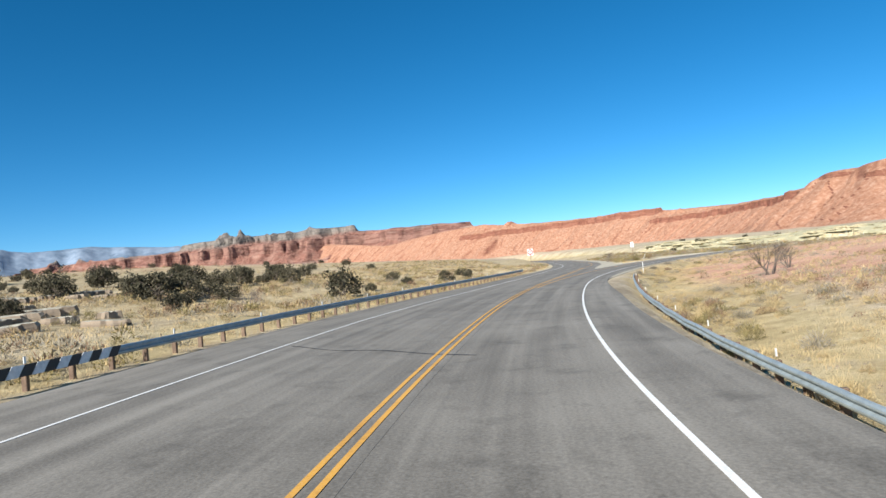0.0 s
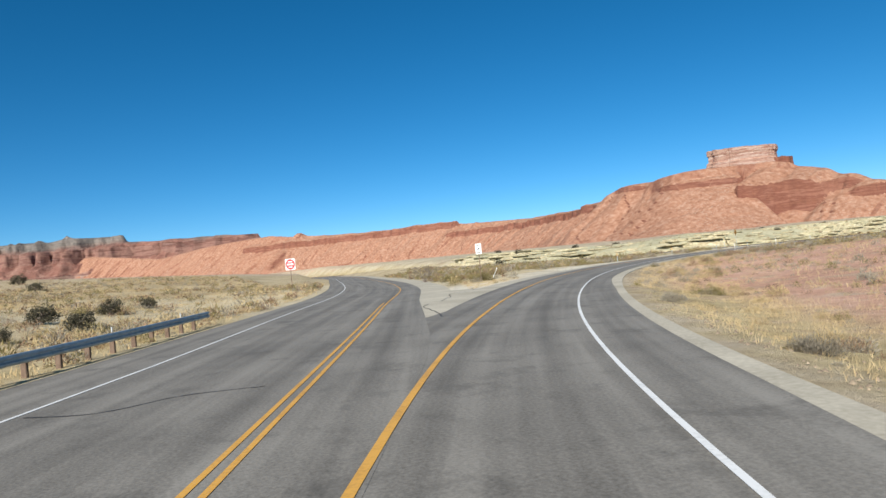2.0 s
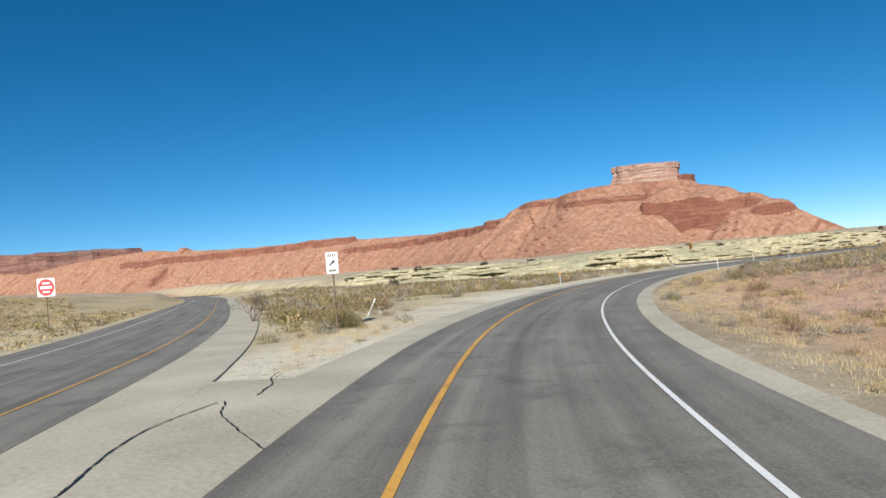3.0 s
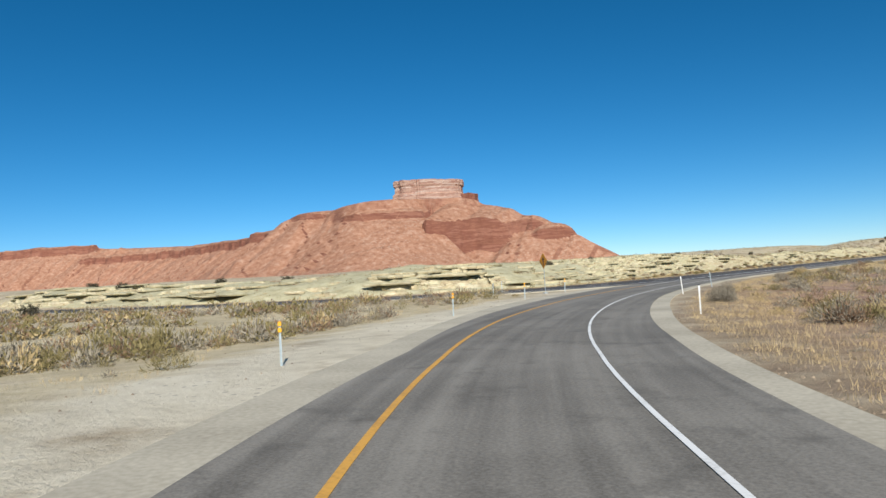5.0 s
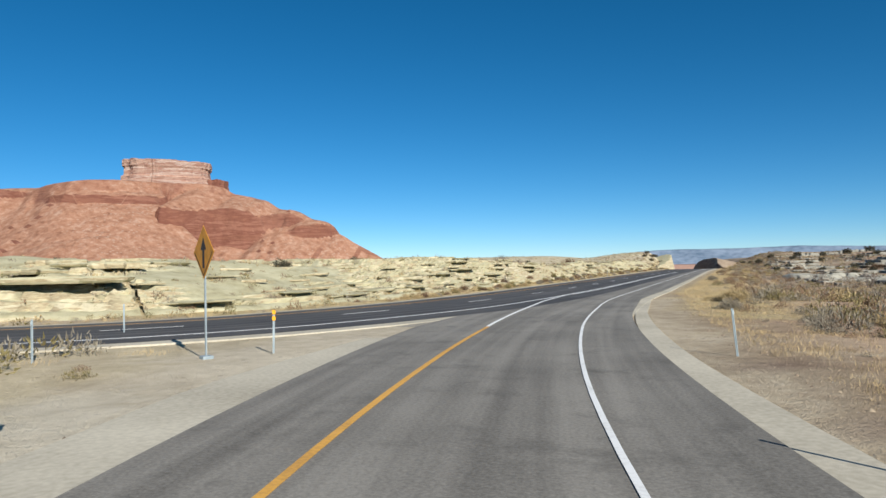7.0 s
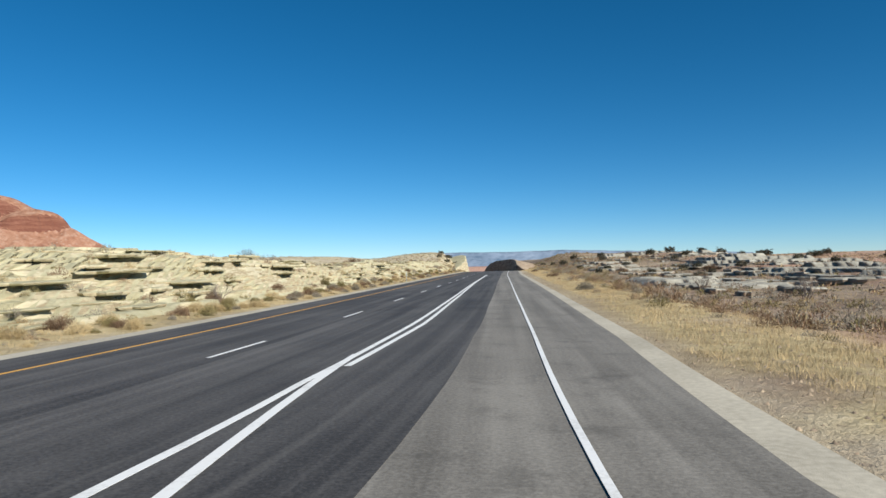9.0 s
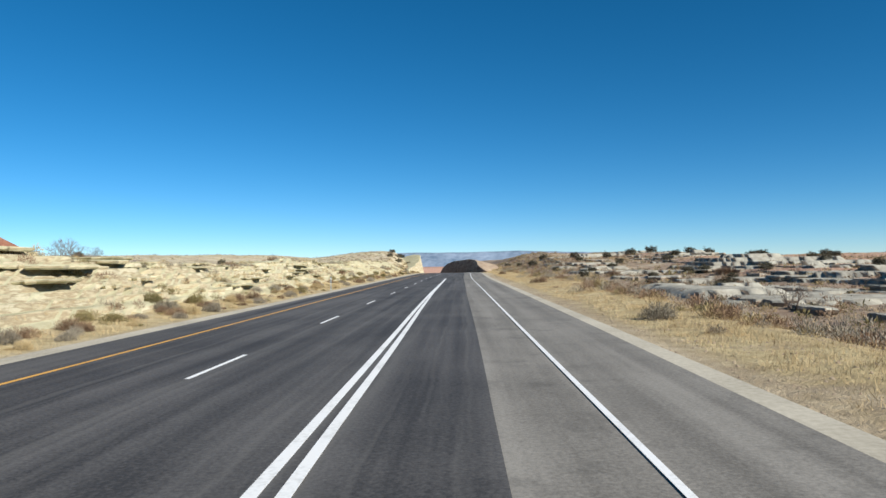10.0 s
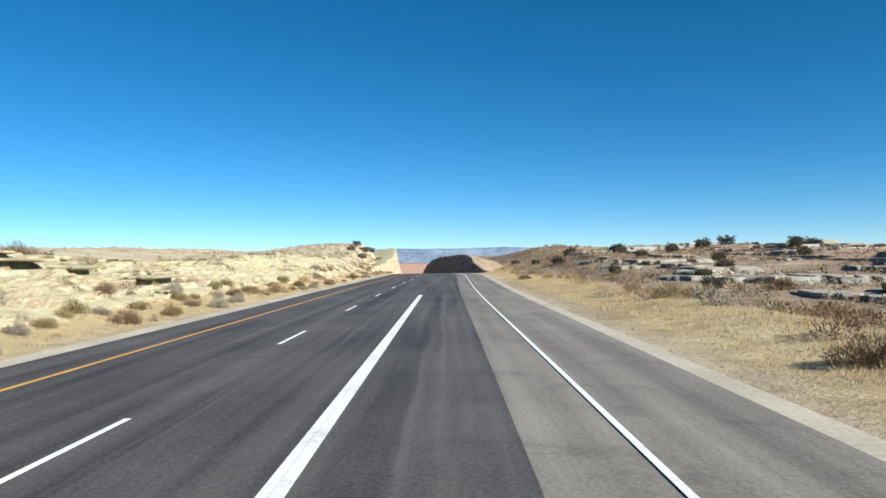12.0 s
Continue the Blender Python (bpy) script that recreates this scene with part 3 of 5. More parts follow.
def strip(name, a, b, za, zb, mat, parent=None, sunk=0.11):
    """A surface between two rows of plan points."""
    n = len(a)
    dip = [sunk * (1 - float(fade(np.array(i), 0, 5))) for i in range(n)]
    v = [(p[0], p[1], za - d) for p, d in zip(a, dip)] + [(p[0], p[1], zb - d) for p, d in zip(b, dip)]
    return mesh_object(name, v, [(i, n + i, n + i + 1, i + 1) for i in range(n - 1)], mat, parent)


def along(curve, lo, hi, off, n):
    c, t, nr, s = curve
    r = np.linspace(lo, hi, n)
    return [(float(np.interp(q, s, c[:, 0] + nr[:, 0]*off)), float(np.interp(q, s, c[:, 1] + nr[:, 1]*off))) for q in r]


gore = strip("gore", along(HWY, H0 - 30, H0 + 26, 4.3, 40), along(RAMP, S0 + 229, S0 + 286, -2.6, 40), -0.012, -0.012, M["gravel"])
tagged(gore, "dusty packed gravel gore between ramp and highway", "pavement", kind="structure")
gore_edge = ribbon("gore_edge", HWY, 4.2, shifted([(-400, 5.3), (-60, 5.5), (-40, 6.0), (-27, 6.5), (-14, 6.5)], H0), -0.004, M["shoulder"], run=(H0 - 220, H0 - 14))
tagged(gore_edge, "tan chip-sealed shoulder along the dark highway", "pavement", kind="structure")
shoulder_outer = ribbon("shoulder_outer", RAMP, shifted([(102, -3.7), (107, -5.3), (112, -6.1), (135, -5.7), (160, -5.5), (177, -4.95), (183, -4.7), (191, -5.1), (205, -6.1), (219, -6.9), (228, -6.2)], S0), shifted([(101, -2.4), (103, -3.2), (132, -3.9), (160, -4.0), (172, -3.6), (182, -3.25), (188, -3.65), (198, -4.3), (228, -5.2)], S0), -0.002, M["shoulder"], run=(S0 + 102, S0 + 228))
shoulder_inner = ribbon("shoulder_inner", RAMP, shifted([(62, 3.2), (71, 3.5), (85, 4.0), (113, 4.3), (127, 4.0), (150, 4.1), (183, 4.35), (197, 3.9), (211, 3.3), (225, 3.0), (253, 2.9)], S0), shifted([(62, 3.5), (80, 4.6), (126, 4.9), (154, 5.0), (182, 5.25), (196, 5.0), (210, 4.3), (224, 3.8), (240, 3.5), (256, 3.8)], S0), -0.02, M["shoulder"], run=(S0 + 62, S0 + 256))
shoulder_merge = ribbon("shoulder_merge", MERGE, [(0, 1.2), (30, 2.1), (60, 2.35), (600, 2.35)], [(0, 2.0), (30, 2.8), (60, 2.95), (600, 3.0)], -0.01, M["shoulder"])
shoulder_far = ribbon("shoulder_far", HWY, -6.9, -5.9, -0.02, M["shoulder"])
shoulder_main = ribbon("shoulder_main", MAIN, shifted([(100, 1.7), (400, 1.7)], S0), shifted([(108, 1.9), (113, 3.4), (118, 3.9), (130, 4.4), (200, 4.4), (400, 4.6)], S0), -0.004, M["shoulder"], run=(S0 + 108, S0 + 420))
for ob in (shoulder_outer, shoulder_inner, shoulder_merge, shoulder_far, shoulder_main):
    tagged(ob, "tan chip-sealed shoulder strip at the asphalt edge", "shoulder", kind="structure")

nose = ribbon("nose", RAMP, shifted([(80, -4.4), (104, -6.4), (116, -8.0)], S0), -3.2, -0.014, M["asphalt"], run=(S0 + 84, S0 + 116))
tagged(nose, "old grey asphalt where ramp and road part", "pavement", kind="structure")

nose_patch = strip("nose_patch", along(MAIN, S0 + 105, S0 + 131, 2.2, 14), along(RAMP, S0 + 102, S0 + 127, -3.8, 14), -0.007, -0.007, M["shoulder"], sunk=0.0)
tagged(nose_patch, "pale cracked pavement where ramp and road part", "pavement", kind="structure")

# painted lines
Z = 0.014
def line(name, curve, at, width, mat, run, parent, label, z=Z):
    at = at if isinstance(at, (list, tuple)) else [(0, at), (5000, at)]
    return tagged(ribbon(name, curve, [(a, b - width/2) for a, b in at], [(a, b + width/2) for a, b in at], z, mat, run, parent, thick=0.004), label)


line("edge_line", RAMP, shifted([(-120, 2.2), (37, 2.2), (65, 2.15), (100, 2.4), (121, 2.6), (135, 2.65), (149, 2.5), (170, 2.35), (180, 2.2), (191, 1.8), (205, 1.4), (219, 1.1), (233, 0.95), (247, 0.95), (262, 1.5)], S0), 0.1, M["white"], (0, S0 + 250), road_ramp, "worn white edge line")
line("yellow_line", RAMP, shifted([(56, -1.8), (68, -1.65), (82, -1.5), (105, -1.35), (124, -1.5), (138, -1.75), (152, -1.9), (166, -1.8), (180, -1.95), (194, -2.5), (208, -2.75), (222, -2.65), (234, -2.65)], S0), 0.14, M["yellow"], (S0 + 56, S0 + 232), road_ramp, "worn yellow line")
line("taper_line", RAMP, shifted([(231, -2.65), (241, -2.85), (250, -2.95), (262, -2.45), (270, -2.1)], S0), 0.16, M["white"], (S0 + 232, S0 + 262), road_ramp, "white taper line", z=0.02)
line("centre_line", MAIN, [(0, -0.15), (180, -0.35), (230, -0.3), (260, 0.1), (700, 0.1)], 0.1, M["yellow"], (0, S0 + 120), road_main, "worn double yellow centre line")
line("centre_line", MAIN, [(0, 0.12), (180, -0.08), (230, -0.05), (260, 0.3), (700, 0.3)], 0.1, M["yellow"], (0, S0 + 600), road_main, "worn double yellow centre line")
line("edge_line", MAIN, [(0, -6.9), (150, -7.05), (183, -5.85), (210, -5.65), (226, -5.85), (700, -6)], 0.1, M["white"], (0, S0 + 700), road_main, "worn white edge line")
line("edge_line", MERGE, [(0, 0.0), (10, -0.02), (16, -0.08), (30, -0.02), (40, 0.0), (5000, 0.0)], 0.1, M["white"], (13, 5000), road_merge, "white edge line", z=0.020)
line("taper_line", HWY, shifted([(0, 2.75), (12, 2.8), (24, 2.6), (46, 2.25), (66, 2.03), (80, 1.97), (112, 1.88)], H0), 0.15, M["white"], (H0 + 1, H0 + 114), road_highway, "broad white taper line", z=0.019)
line("edge_line", HWY, shifted([(-300, 2.9), (-60, 2.95), (-40, 3.2), (-27, 3.45), (-13, 3.15), (0, 2.5), (12, 2.42), (24, 2.3), (46, 2.03), (66, 1.88), (80, 1.85), (112, 1.78)], H0), 0.15, M["white"], (H0 - 320, H0 + 114), road_highway, "broad white edge line")
line("yellow_line", HWY, -4.25, 0.11, M["yellow"], None, road_highway, "thin yellow edge line")
for k in range(-6, 26):
    end = H0 + 19.2 + 12.19 * k
    c0 = dense(along(HWY, end - 3.9, end + 0.4, 0, 8), 0.25)
    line("lane_dash", c0, -0.95, 0.1, M["white"], (0.15, 3.9), road_highway, "white lane dash")


# sealed cracks in the old asphalt
def crack(points, width, parent, z=0.012, seed=0):
    """A wandering tar line through plan points, swelling and thinning as it goes."""
    r = np.random.default_rng(seed)
    c, t, nr, s = dense(points, 0.18)
    w = width * (0.5 + 0.9 * r.random(len(s)))
    c = c + nr * (0.10 * np.cumsum(r.normal(0, 0.3, len(s))) / (1 + 0.05 * np.arange(len(s))))[:, None]
    v = np.concatenate([np.column_stack([c - nr * w[:, None] / 2, np.full(len(s), z)]), np.column_stack([c + nr * w[:, None] / 2, np.full(len(s), z)])])
    n = len(s)
    return tagged(mesh_object("crack", v.tolist(), [(i, n + i, n + i + 1, i + 1) for i in range(n - 1)], M["tar"], parent), "black sealed crack")


crack([(146.5, -164.5), (149.7, -162.6), (151.1, -161.1), (153.1, -159.8), (154.4, -158.6)], 0.07, road_main, seed=1)
crack([(103.5, -150.4), (109.3, -148.7), (113.4, -147.4), (115.7, -146.2), (119.3, -145.2)], 0.07, road_main, seed=2)
crack([(104.9, -148.0), (106.3, -147.1), (107.2, -146.6), (107.5, -146.1)], 0.06, road_main, seed=3)
crack([(73.9, -130.3), (71.7, -129.7), (68.5, -128.9), (66.4, -128.4), (64.2, -127.3)], 0.045, road_main, seed=4)
crack([(63.2, -126.2), (61.1, -125.1), (59.7, -124.1), (57.8, -123.4), (55.7, -122.3), (54.2, -120.9)], 0.04, road_main, seed=5)
crack([(54.2, -120.9), (55.6, -121.3), (57.5, -121.4), (59.5, -121.4)], 0.03, road_main, seed=7)
crack([(54.1, -120.1), (52.6, -119.3), (52, -119.2), (50.4, -118.5)], 0.04, road_main, seed=6)
for k, (x, y) in enumerate(((40, -120.5), (27, -116.3), (86, -139), (129, -152.6), (139, -156.8))):
    crack([(x, y), (x - 0.4, y - 1.6), (x + 0.3, y - 3.0), (x - 0.5, y - 4.6)], 0.05, road_main, seed=10 + k)

# ---- escarpments ----
def ragged(x, y, size, k, octaves=3):
    """Fractal value noise round zero."""
    return sum((wave(x, y, size / 2**i, (k + i) % 6) - 0.5) * 0.55**i for i in range(octaves))


def scarp(name, plan, crest, foot, depth, mat, step=2.0, rows=80, bands=(), gully=0.16, grain=1.0, seed=1, shelf=((0, 0), (1, 0)), bend=1.15, back=0.0, blocks=1.0, parent=None):
    """A sweep along a crest line: a level shelf, then gullied talus down to the plain, with hard beds that stand as cliffs.
    crest: knots of run and height; depth: reach of the talus per metre of height; bands: low, high, run from, run to."""
    c, t, nr, s = dense(plan, step)
    n = len(s)
    top = knots(s, crest) + 0.4 * grain * ragged(s, s*0 + seed, 9 * grain, seed % 6) * np.minimum(1, knots(s, crest) / 20)
    tall = np.maximum(top - foot, 0.5)
    flat = knots(s, shelf)
    u = np.concatenate([[-0.5, -0.22, -0.08], np.linspace(0, 1.0, rows), [1.06]])[:, None]
    out = u * np.where(u < 0, np.maximum(2 * back, tall * depth), tall * depth + flat)
    run = np.clip((out - flat) / (tall * depth), 0, 1)
    S = np.broadcast_to(s, out.shape) + 6 * grain * ragged(s[None, :] * 0.6, out, 24 * grain, 4)
    spur = ragged(S, out * 0.25 + 31 * seed, 34 * grain, 1, 4) + 0.5 * ragged(S, out * 0.18 + 17 * seed, 9 * grain, 2, 2)
    weight = np.minimum(1, run / 0.10) * np.minimum(1, (1 - run) / 0.25)
    h = foot + tall * (1 - run) ** bend + tall * gully * spur * weight
    h = h + 1.6 * grain * ragged(S, out * 0.2, 6 * grain, 3, 3) * weight
    h = h + 2.6 * blocks * grain * (np.round(wave(S, out * 0.1 + seed, 13 * grain, 2) * 3) / 3 - 0.5) * weight
    for lo, hi, a, b in bands:
        jig = 0.16 * (hi - lo) * 2 * ragged(s, s*0 + lo, 20 * grain, 0, 2)
        m = fade(s, a - 6, a + 6) * (1 - fade(s, b - 6, b + 6))
        wide, mid = hi - lo, (lo + hi) / 2 - 0.1 * (hi - lo)
        b0 = h - jig
        cut = np.interp(b0, [lo - wide, mid - 0.05 * wide, mid - 0.01 * wide, mid + 0.02 * wide, mid + 0.05 * wide, hi + 0.6 * wide],
                        [lo - wide, lo, lo + 0.45 * wide, lo + 0.55 * wide, hi, hi + 0.6 * wide]) + b0 - np.clip(b0, lo - wide, hi + 0.6 * wide) + jig
        h = h + (cut - h) * m
    h = h + 0.35 * grain * ragged(S, out, 3.0 * grain, 5, 3) * weight
    h = np.where(u < 0, top + (0.25 if back else 0.6) * out, h)
    h[-1] = foot - 3
    q = c[None, :, :] + nr[None, :, :] * out[:, :, None]
    v = np.concatenate([q, h[:, :, None]], 2).reshape(-1, 3)
    j, i = np.meshgrid(np.arange(len(u) - 1), np.arange(n - 1), indexing="ij")
    k = (j * n + i).ravel()
    ob = new(name, fast_mesh(name, v, np.column_stack([k, k + n, k + n + 1, k + 1]), [mat]))
    if parent:
        ob.parent = parent
    return ob


CREST = [(-1800, -330), (-1500, -160), (-1150, -60), (-964, 41), (-800, 150), (-640, 225), (-480, 215), (-344, 195), (-300, 215), (-287, 245), (-235, 262), (-150, 275), (-90, 285), (-20, 300)]
butte = tagged(new("butte"), "red sandstone butte and talus escarpment with layered cliffs", "butte")
scarp("talus_slope", CREST, [(0, 95), (345, 64), (861, 68), (920, 61), (934, 66), (948, 60), (1046, 53), (1111, 50), (1156, 52), (1255, 47), (1379, 41), (1468, 38), (1507, 36), (1550, 39), (1583, 47.5), (1597, 48.5), (1615, 48), (1645, 51), (1702, 51), (1711, 49), (1723, 41), (1730, 38.5), (1749, 34), (1767, 28), (1785, 17), (1804, 6.5), (1845, 0)], 4, 1.45, M["red_rock"],
      step=1.6, rows=95, bands=((28, 34, 1663, 1697), (38, 42, 1625, 1675), (15, 35, 1695, 1739), (25.5, 32.5, 1739, 1757), (19.5, 26, 1757, 1775), (43, 46.5, 1577, 1607), (32, 38, 1225, 1560), (44, 52, 825, 1225)),
      shelf=((0, 0), (1607, 0), (1633, 17), (1690, 17), (1713, 0), (1845, 0)), blocks=1.7, parent=butte)


def rock_ring(name, centre, heading, length, width, z0, z1, mat, parent=None, seed=0, lean=0.05, rows=34, sides=220, tilt=0.0):
    """A steep-sided block of bedded rock: an irregular oval plan, upright joints, hard beds proud of soft ones, a broken top."""
    r = np.random.default_rng(seed)
    ang = np.linspace(0, 2*math.pi, sides, endpoint=False)
    a = ang * 10
    plan = 1 + 0.10 * (wave(np.cos(ang)*3 + seed, np.sin(ang)*3, 1.0, 1) - 0.5) * 2
    joints = -0.045 * (1 - fade(np.abs(wave(np.cos(ang)*11 + seed, np.sin(ang)*11, 1.0, 3) - 0.5), 0.0, 0.06))
    blocks = 0.05 * np.round(wave(np.cos(ang)*7, np.sin(ang)*7 + seed, 1.0, 2) * 3) / 3
    beds = np.repeat(r.choice([-0.05, -0.01, 0.0, 0.015, 0.03], rows), 3)[:rows + 1]
    beds[:3], beds[-3:] = 0.03, 0.0
    ca, sa = math.cos(heading), math.sin(heading)
    layers = []
    for k in range(rows + 1):
        u = k / rows
        flute = plan + joints + blocks * (0.4 + 0.6 * (wave(ang * 0 + k, ang * 3, 4.0, 4))) + beds[k] - lean * u + 0.02 * (wave(a, ang*0 + k*2.0, 1.0, 5) - 0.5)
        p = np.sign(np.cos(ang)) * np.abs(np.cos(ang))**0.6 * length/2 * flute
        w = np.sign(np.sin(ang)) * np.abs(np.sin(ang))**0.6 * width/2 * flute
        z = z0 + (z1 - z0) * u + tilt * p + 1.3 * (np.round(wave(np.cos(ang)*5, np.sin(ang)*5 + seed, 1.0, 4) * 4) / 4 - 0.5) * (u > 0.93)
        layers.append(np.column_stack([centre[0] + p*ca - w*sa, centre[1] + p*sa + w*ca, z]))
    v = np.concatenate(layers).tolist()
    v.append([centre[0], centre[1], z1 + 0.4])
    f = [(k*sides + i, k*sides + (i+1) % sides, (k+1)*sides + (i+1) % sides, (k+1)*sides + i) for k in range(rows) for i in range(sides)]
    f += [(rows*sides + i, rows*sides + (i+1) % sides, len(v) - 1) for i in range(sides)]
    return mesh_object(name, v, f, mat, parent)


tagged(rock_ring("caprock", (-286, 250), radians(38), 46, 32, 36, 64.4, M["cap_rock"], butte, 3, tilt=-0.03), "blocky layered caprock")
rock_ring("rim_block", (-261, 262), radians(20), 11, 14, 40, 54, M["red_rock"], butte, 5, rows=16, sides=60)


def polar(az, d):
    return (172 + d * math.cos(radians(az)), -161 + d * math.sin(radians(az)))


MESA = [polar(a, d) for a, d in ((206, 2500), (200, 2350), (195, 2250), (190, 2150), (185, 2050), (180, 1950), (175, 1850), (170, 1780))]
mesa = scarp("mesa", MESA, [(0, 112), (170, 116), (420, 122), (520, 136), (600, 141), (700, 141), (760, 142), (860, 138), (890, 146), (905, 156), (925, 144), (1000, 139), (1100, 127), (1180, 122), (1270, 121), (1340, 104), (1500, 92)],
             10, 1.7, M["far_rock"], step=5.0, rows=90, bands=((86, 112, 250, 1450), (124, 140, 300, 1300), (36, 50, 60, 1450)), gully=0.55, grain=2.6, seed=2, blocks=0.3)
tagged(mesa, "far grey and red layered mesa with fluted cliffs", "mesa", kind="structure")
# skyline forms; their blue is air haze put into the colour
MOUNT = [polar(a, 4300) for a in (222, 216, 210, 204, 198, 192, 186)]
mountain = scarp("mountain", MOUNT, [(0, 250), (300, 280), (520, 330), (700, 300), (900, 320), (1200, 280), (1500, 290), (1900, 260), (2600, 200)], 40, 2.2, M["hazed_rock"], step=30, rows=24, gully=0.3, grain=9, seed=4)
tagged(mountain, "distant mountain range on the skyline, tinted blue-grey for haze", "mountain", kind="structure")
NORTH = [(-640, 4250), (-300, 4300), (0, 4330), (400, 4350), (900, 4350), (1500, 4300)]
plateau = scarp("plateau", NORTH, [(0, 20), (90, 66), (300, 76), (640, 72), (1000, 78), (1500, 60), (2100, 40)], -10, 2.5, M["hazed_rock"], step=40, rows=14, grain=6, seed=5)
tagged(plateau, "distant plateau beyond the road cut, tinted blue for haze", "plateau", kind="structure")

# ---- rock: ledges and road cuts ----
def height(x, y):
    return float(surface_z(np.array([x]), np.array([y]))[0])


def part(name, verts, faces, mat, parent, label="", smooth=False):
    ob = mesh_object(name, verts, faces, mat, parent, smooth)
    return tagged(ob, label) if label else ob


def slab(r, length, depth, thick, sides=22):
    """An irregular flat slab with a broken, slightly undercut front edge; 100 triangles."""
    ang = np.linspace(0, 2*math.pi, sides, endpoint=False)
    rad = 1 + 0.30 * (r.random(sides) - 0.5) * 2
    rows = []
    for u, k in ((0, 0.9), (0.35, 0.97), (0.75, 1.0), (1, 0.93)):
        p = np.sign(np.cos(ang)) * np.abs(np.cos(ang))**0.9 * length/2 * rad * k
        w = np.sign(np.sin(ang)) * np.abs(np.sin(ang))**0.9 * depth/2 * rad * k
        rows.append(np.column_stack([p, w, np.full(sides, u*thick) + 0.12*thick*(r.random(sides) - 0.5)]))
    v = np.concatenate(rows).tolist() + [[0, 0, thick * 1.05]]
    f = [(k*sides + i, k*sides + (i+1) % sides, (k+1)*sides + (i+1) % sides, (k+1)*sides + i) for k in range(3) for i in range(sides)]
    f += [(3*sides + i, 3*sides + (i+1) % sides, 4*sides) for i in range(sides)]
    return v, f


slab_rng = np.random.default_rng(21)
SLABS = []
for k in range(9):
    me = bpy.data.meshes.new("ledge")
    v, f = slab(slab_rng, 1.0, 1.0, 1.0)
    me.from_pydata(v, [], f)
    me.materials.append(M["pale_rock"] if k < 6 else M["grey_rock"])
    SLABS.append(me)


def outcrop(label, spots, first, count, proud=None):
    """One outcrop: slabs laid on the ground along a stretch of bank. spots: x, y, turn, length, depth, thickness."""
    body = tagged(new("rock_outcrop"), label, "rocks", group="rock outcrops")
    body.location = (spots[0][0], spots[0][1], height(*spots[0][:2]))
    for x, y, turn, ln, dp, th in spots:
        low = height(x, y) - th * 0.6 if proud is None else max(height(x, y), float(bank_z(np.array([x]), np.array([y]))[0][0])) + proud * th
        ob = new("ledge", SLABS[first + int(slab_rng.integers(count))])
        ob.parent = body
        ob.matrix_parent_inverse = Matrix.Translation(-body.location)
        ob.matrix_basis = Matrix.Translation((x, y, low)) @ Euler((slab_rng.normal(0, 0.03), slab_rng.normal(0, 0.05 if proud is None else 0.012), turn)).to_matrix().to_4x4() @ Matrix.Diagonal((ln, dp, th, 1))
    return body


def bank_spots(curve, lo, hi, rows, step, size, thick, sign=-1):
    c, t, nr, s = curve
    out = []
    for off in rows:
        r = lo + slab_rng.random() * step
        while r < hi:
            i = min(int(np.searchsorted(s, r)), len(s) - 1)
            d = off + slab_rng.normal(0, 0.8)
            x, y = c[i] + nr[i] * d * sign
            ln = size * (0.5 + 1.2 * slab_rng.random())
            if slab_rng.random() < 0.8:
                out.append((float(x), float(y), math.atan2(t[i][1], t[i][0]) + slab_rng.normal(0, 0.12), ln, ln * (0.35 + 0.3*slab_rng.random()), thick * (0.5 + 0.9*slab_rng.random())))
            r += ln * 0.75 + slab_rng.random() * step
    return out


def bank_z(x, y):
    """Height of the bare bedrock west of the highway: thin beds that break off in steps. Also how far each place lies under a step."""
    dh, oh, rh = nearest(x, y, HWY, 1)
    d, run = -oh, rh - H0
    rise = 0.9 * fade(d, 9, 15) * fade(run, -120, -60) * (1 - 0.7 * fade(run, 95, 130)) + 0.25 + 0.45 * (1 - fade(run, -80, -40))
    h = surface_z(x, y) + rise * (0.85 + 0.7 * ragged(x, y, 16, 2) + 0.4 * (wave(x, y, 34, 1) - 0.4)) + 0.35 * ragged(x, y, 5, 4, 3)
    tier = 0.30 + 0.42 * (1 - fade(run, -60, -20))
    tip = 0.30 * ragged(x, y, 34, 5, 2)
    u = (h + tip) / tier
    k = np.floor(u)
    fr = u - k
    bare_face = fade(wave(x, y, 11, 3) * 0.7 + wave(x, y, 4, 0) * 0.3 + 0.22 * fade(run, -5, 8) * (1 - fade(run, 110, 130)), 0.34, 0.48)
    z = h + (tier * (k + fade(fr, 0.70, 0.76) + 0.08 * (fr - 0.5)) - tip - h) * bare_face
    z = z + 0.05 * ragged(x, y, 1.3, 2, 2)
    hem = np.minimum(fade(d, 8.2, 10.5), 1 - fade(d, 33, 37)) * fade(run, -172, -160) * (1 - fade(run, 172, 186))
    return z - 0.9 * (1 - hem), (0.25 + 0.8 * tier) * bare_face * np.exp(-((fr - 0.685) / 0.04) ** 2) * (wave(x, y, 3.0, 2) > 0.3)


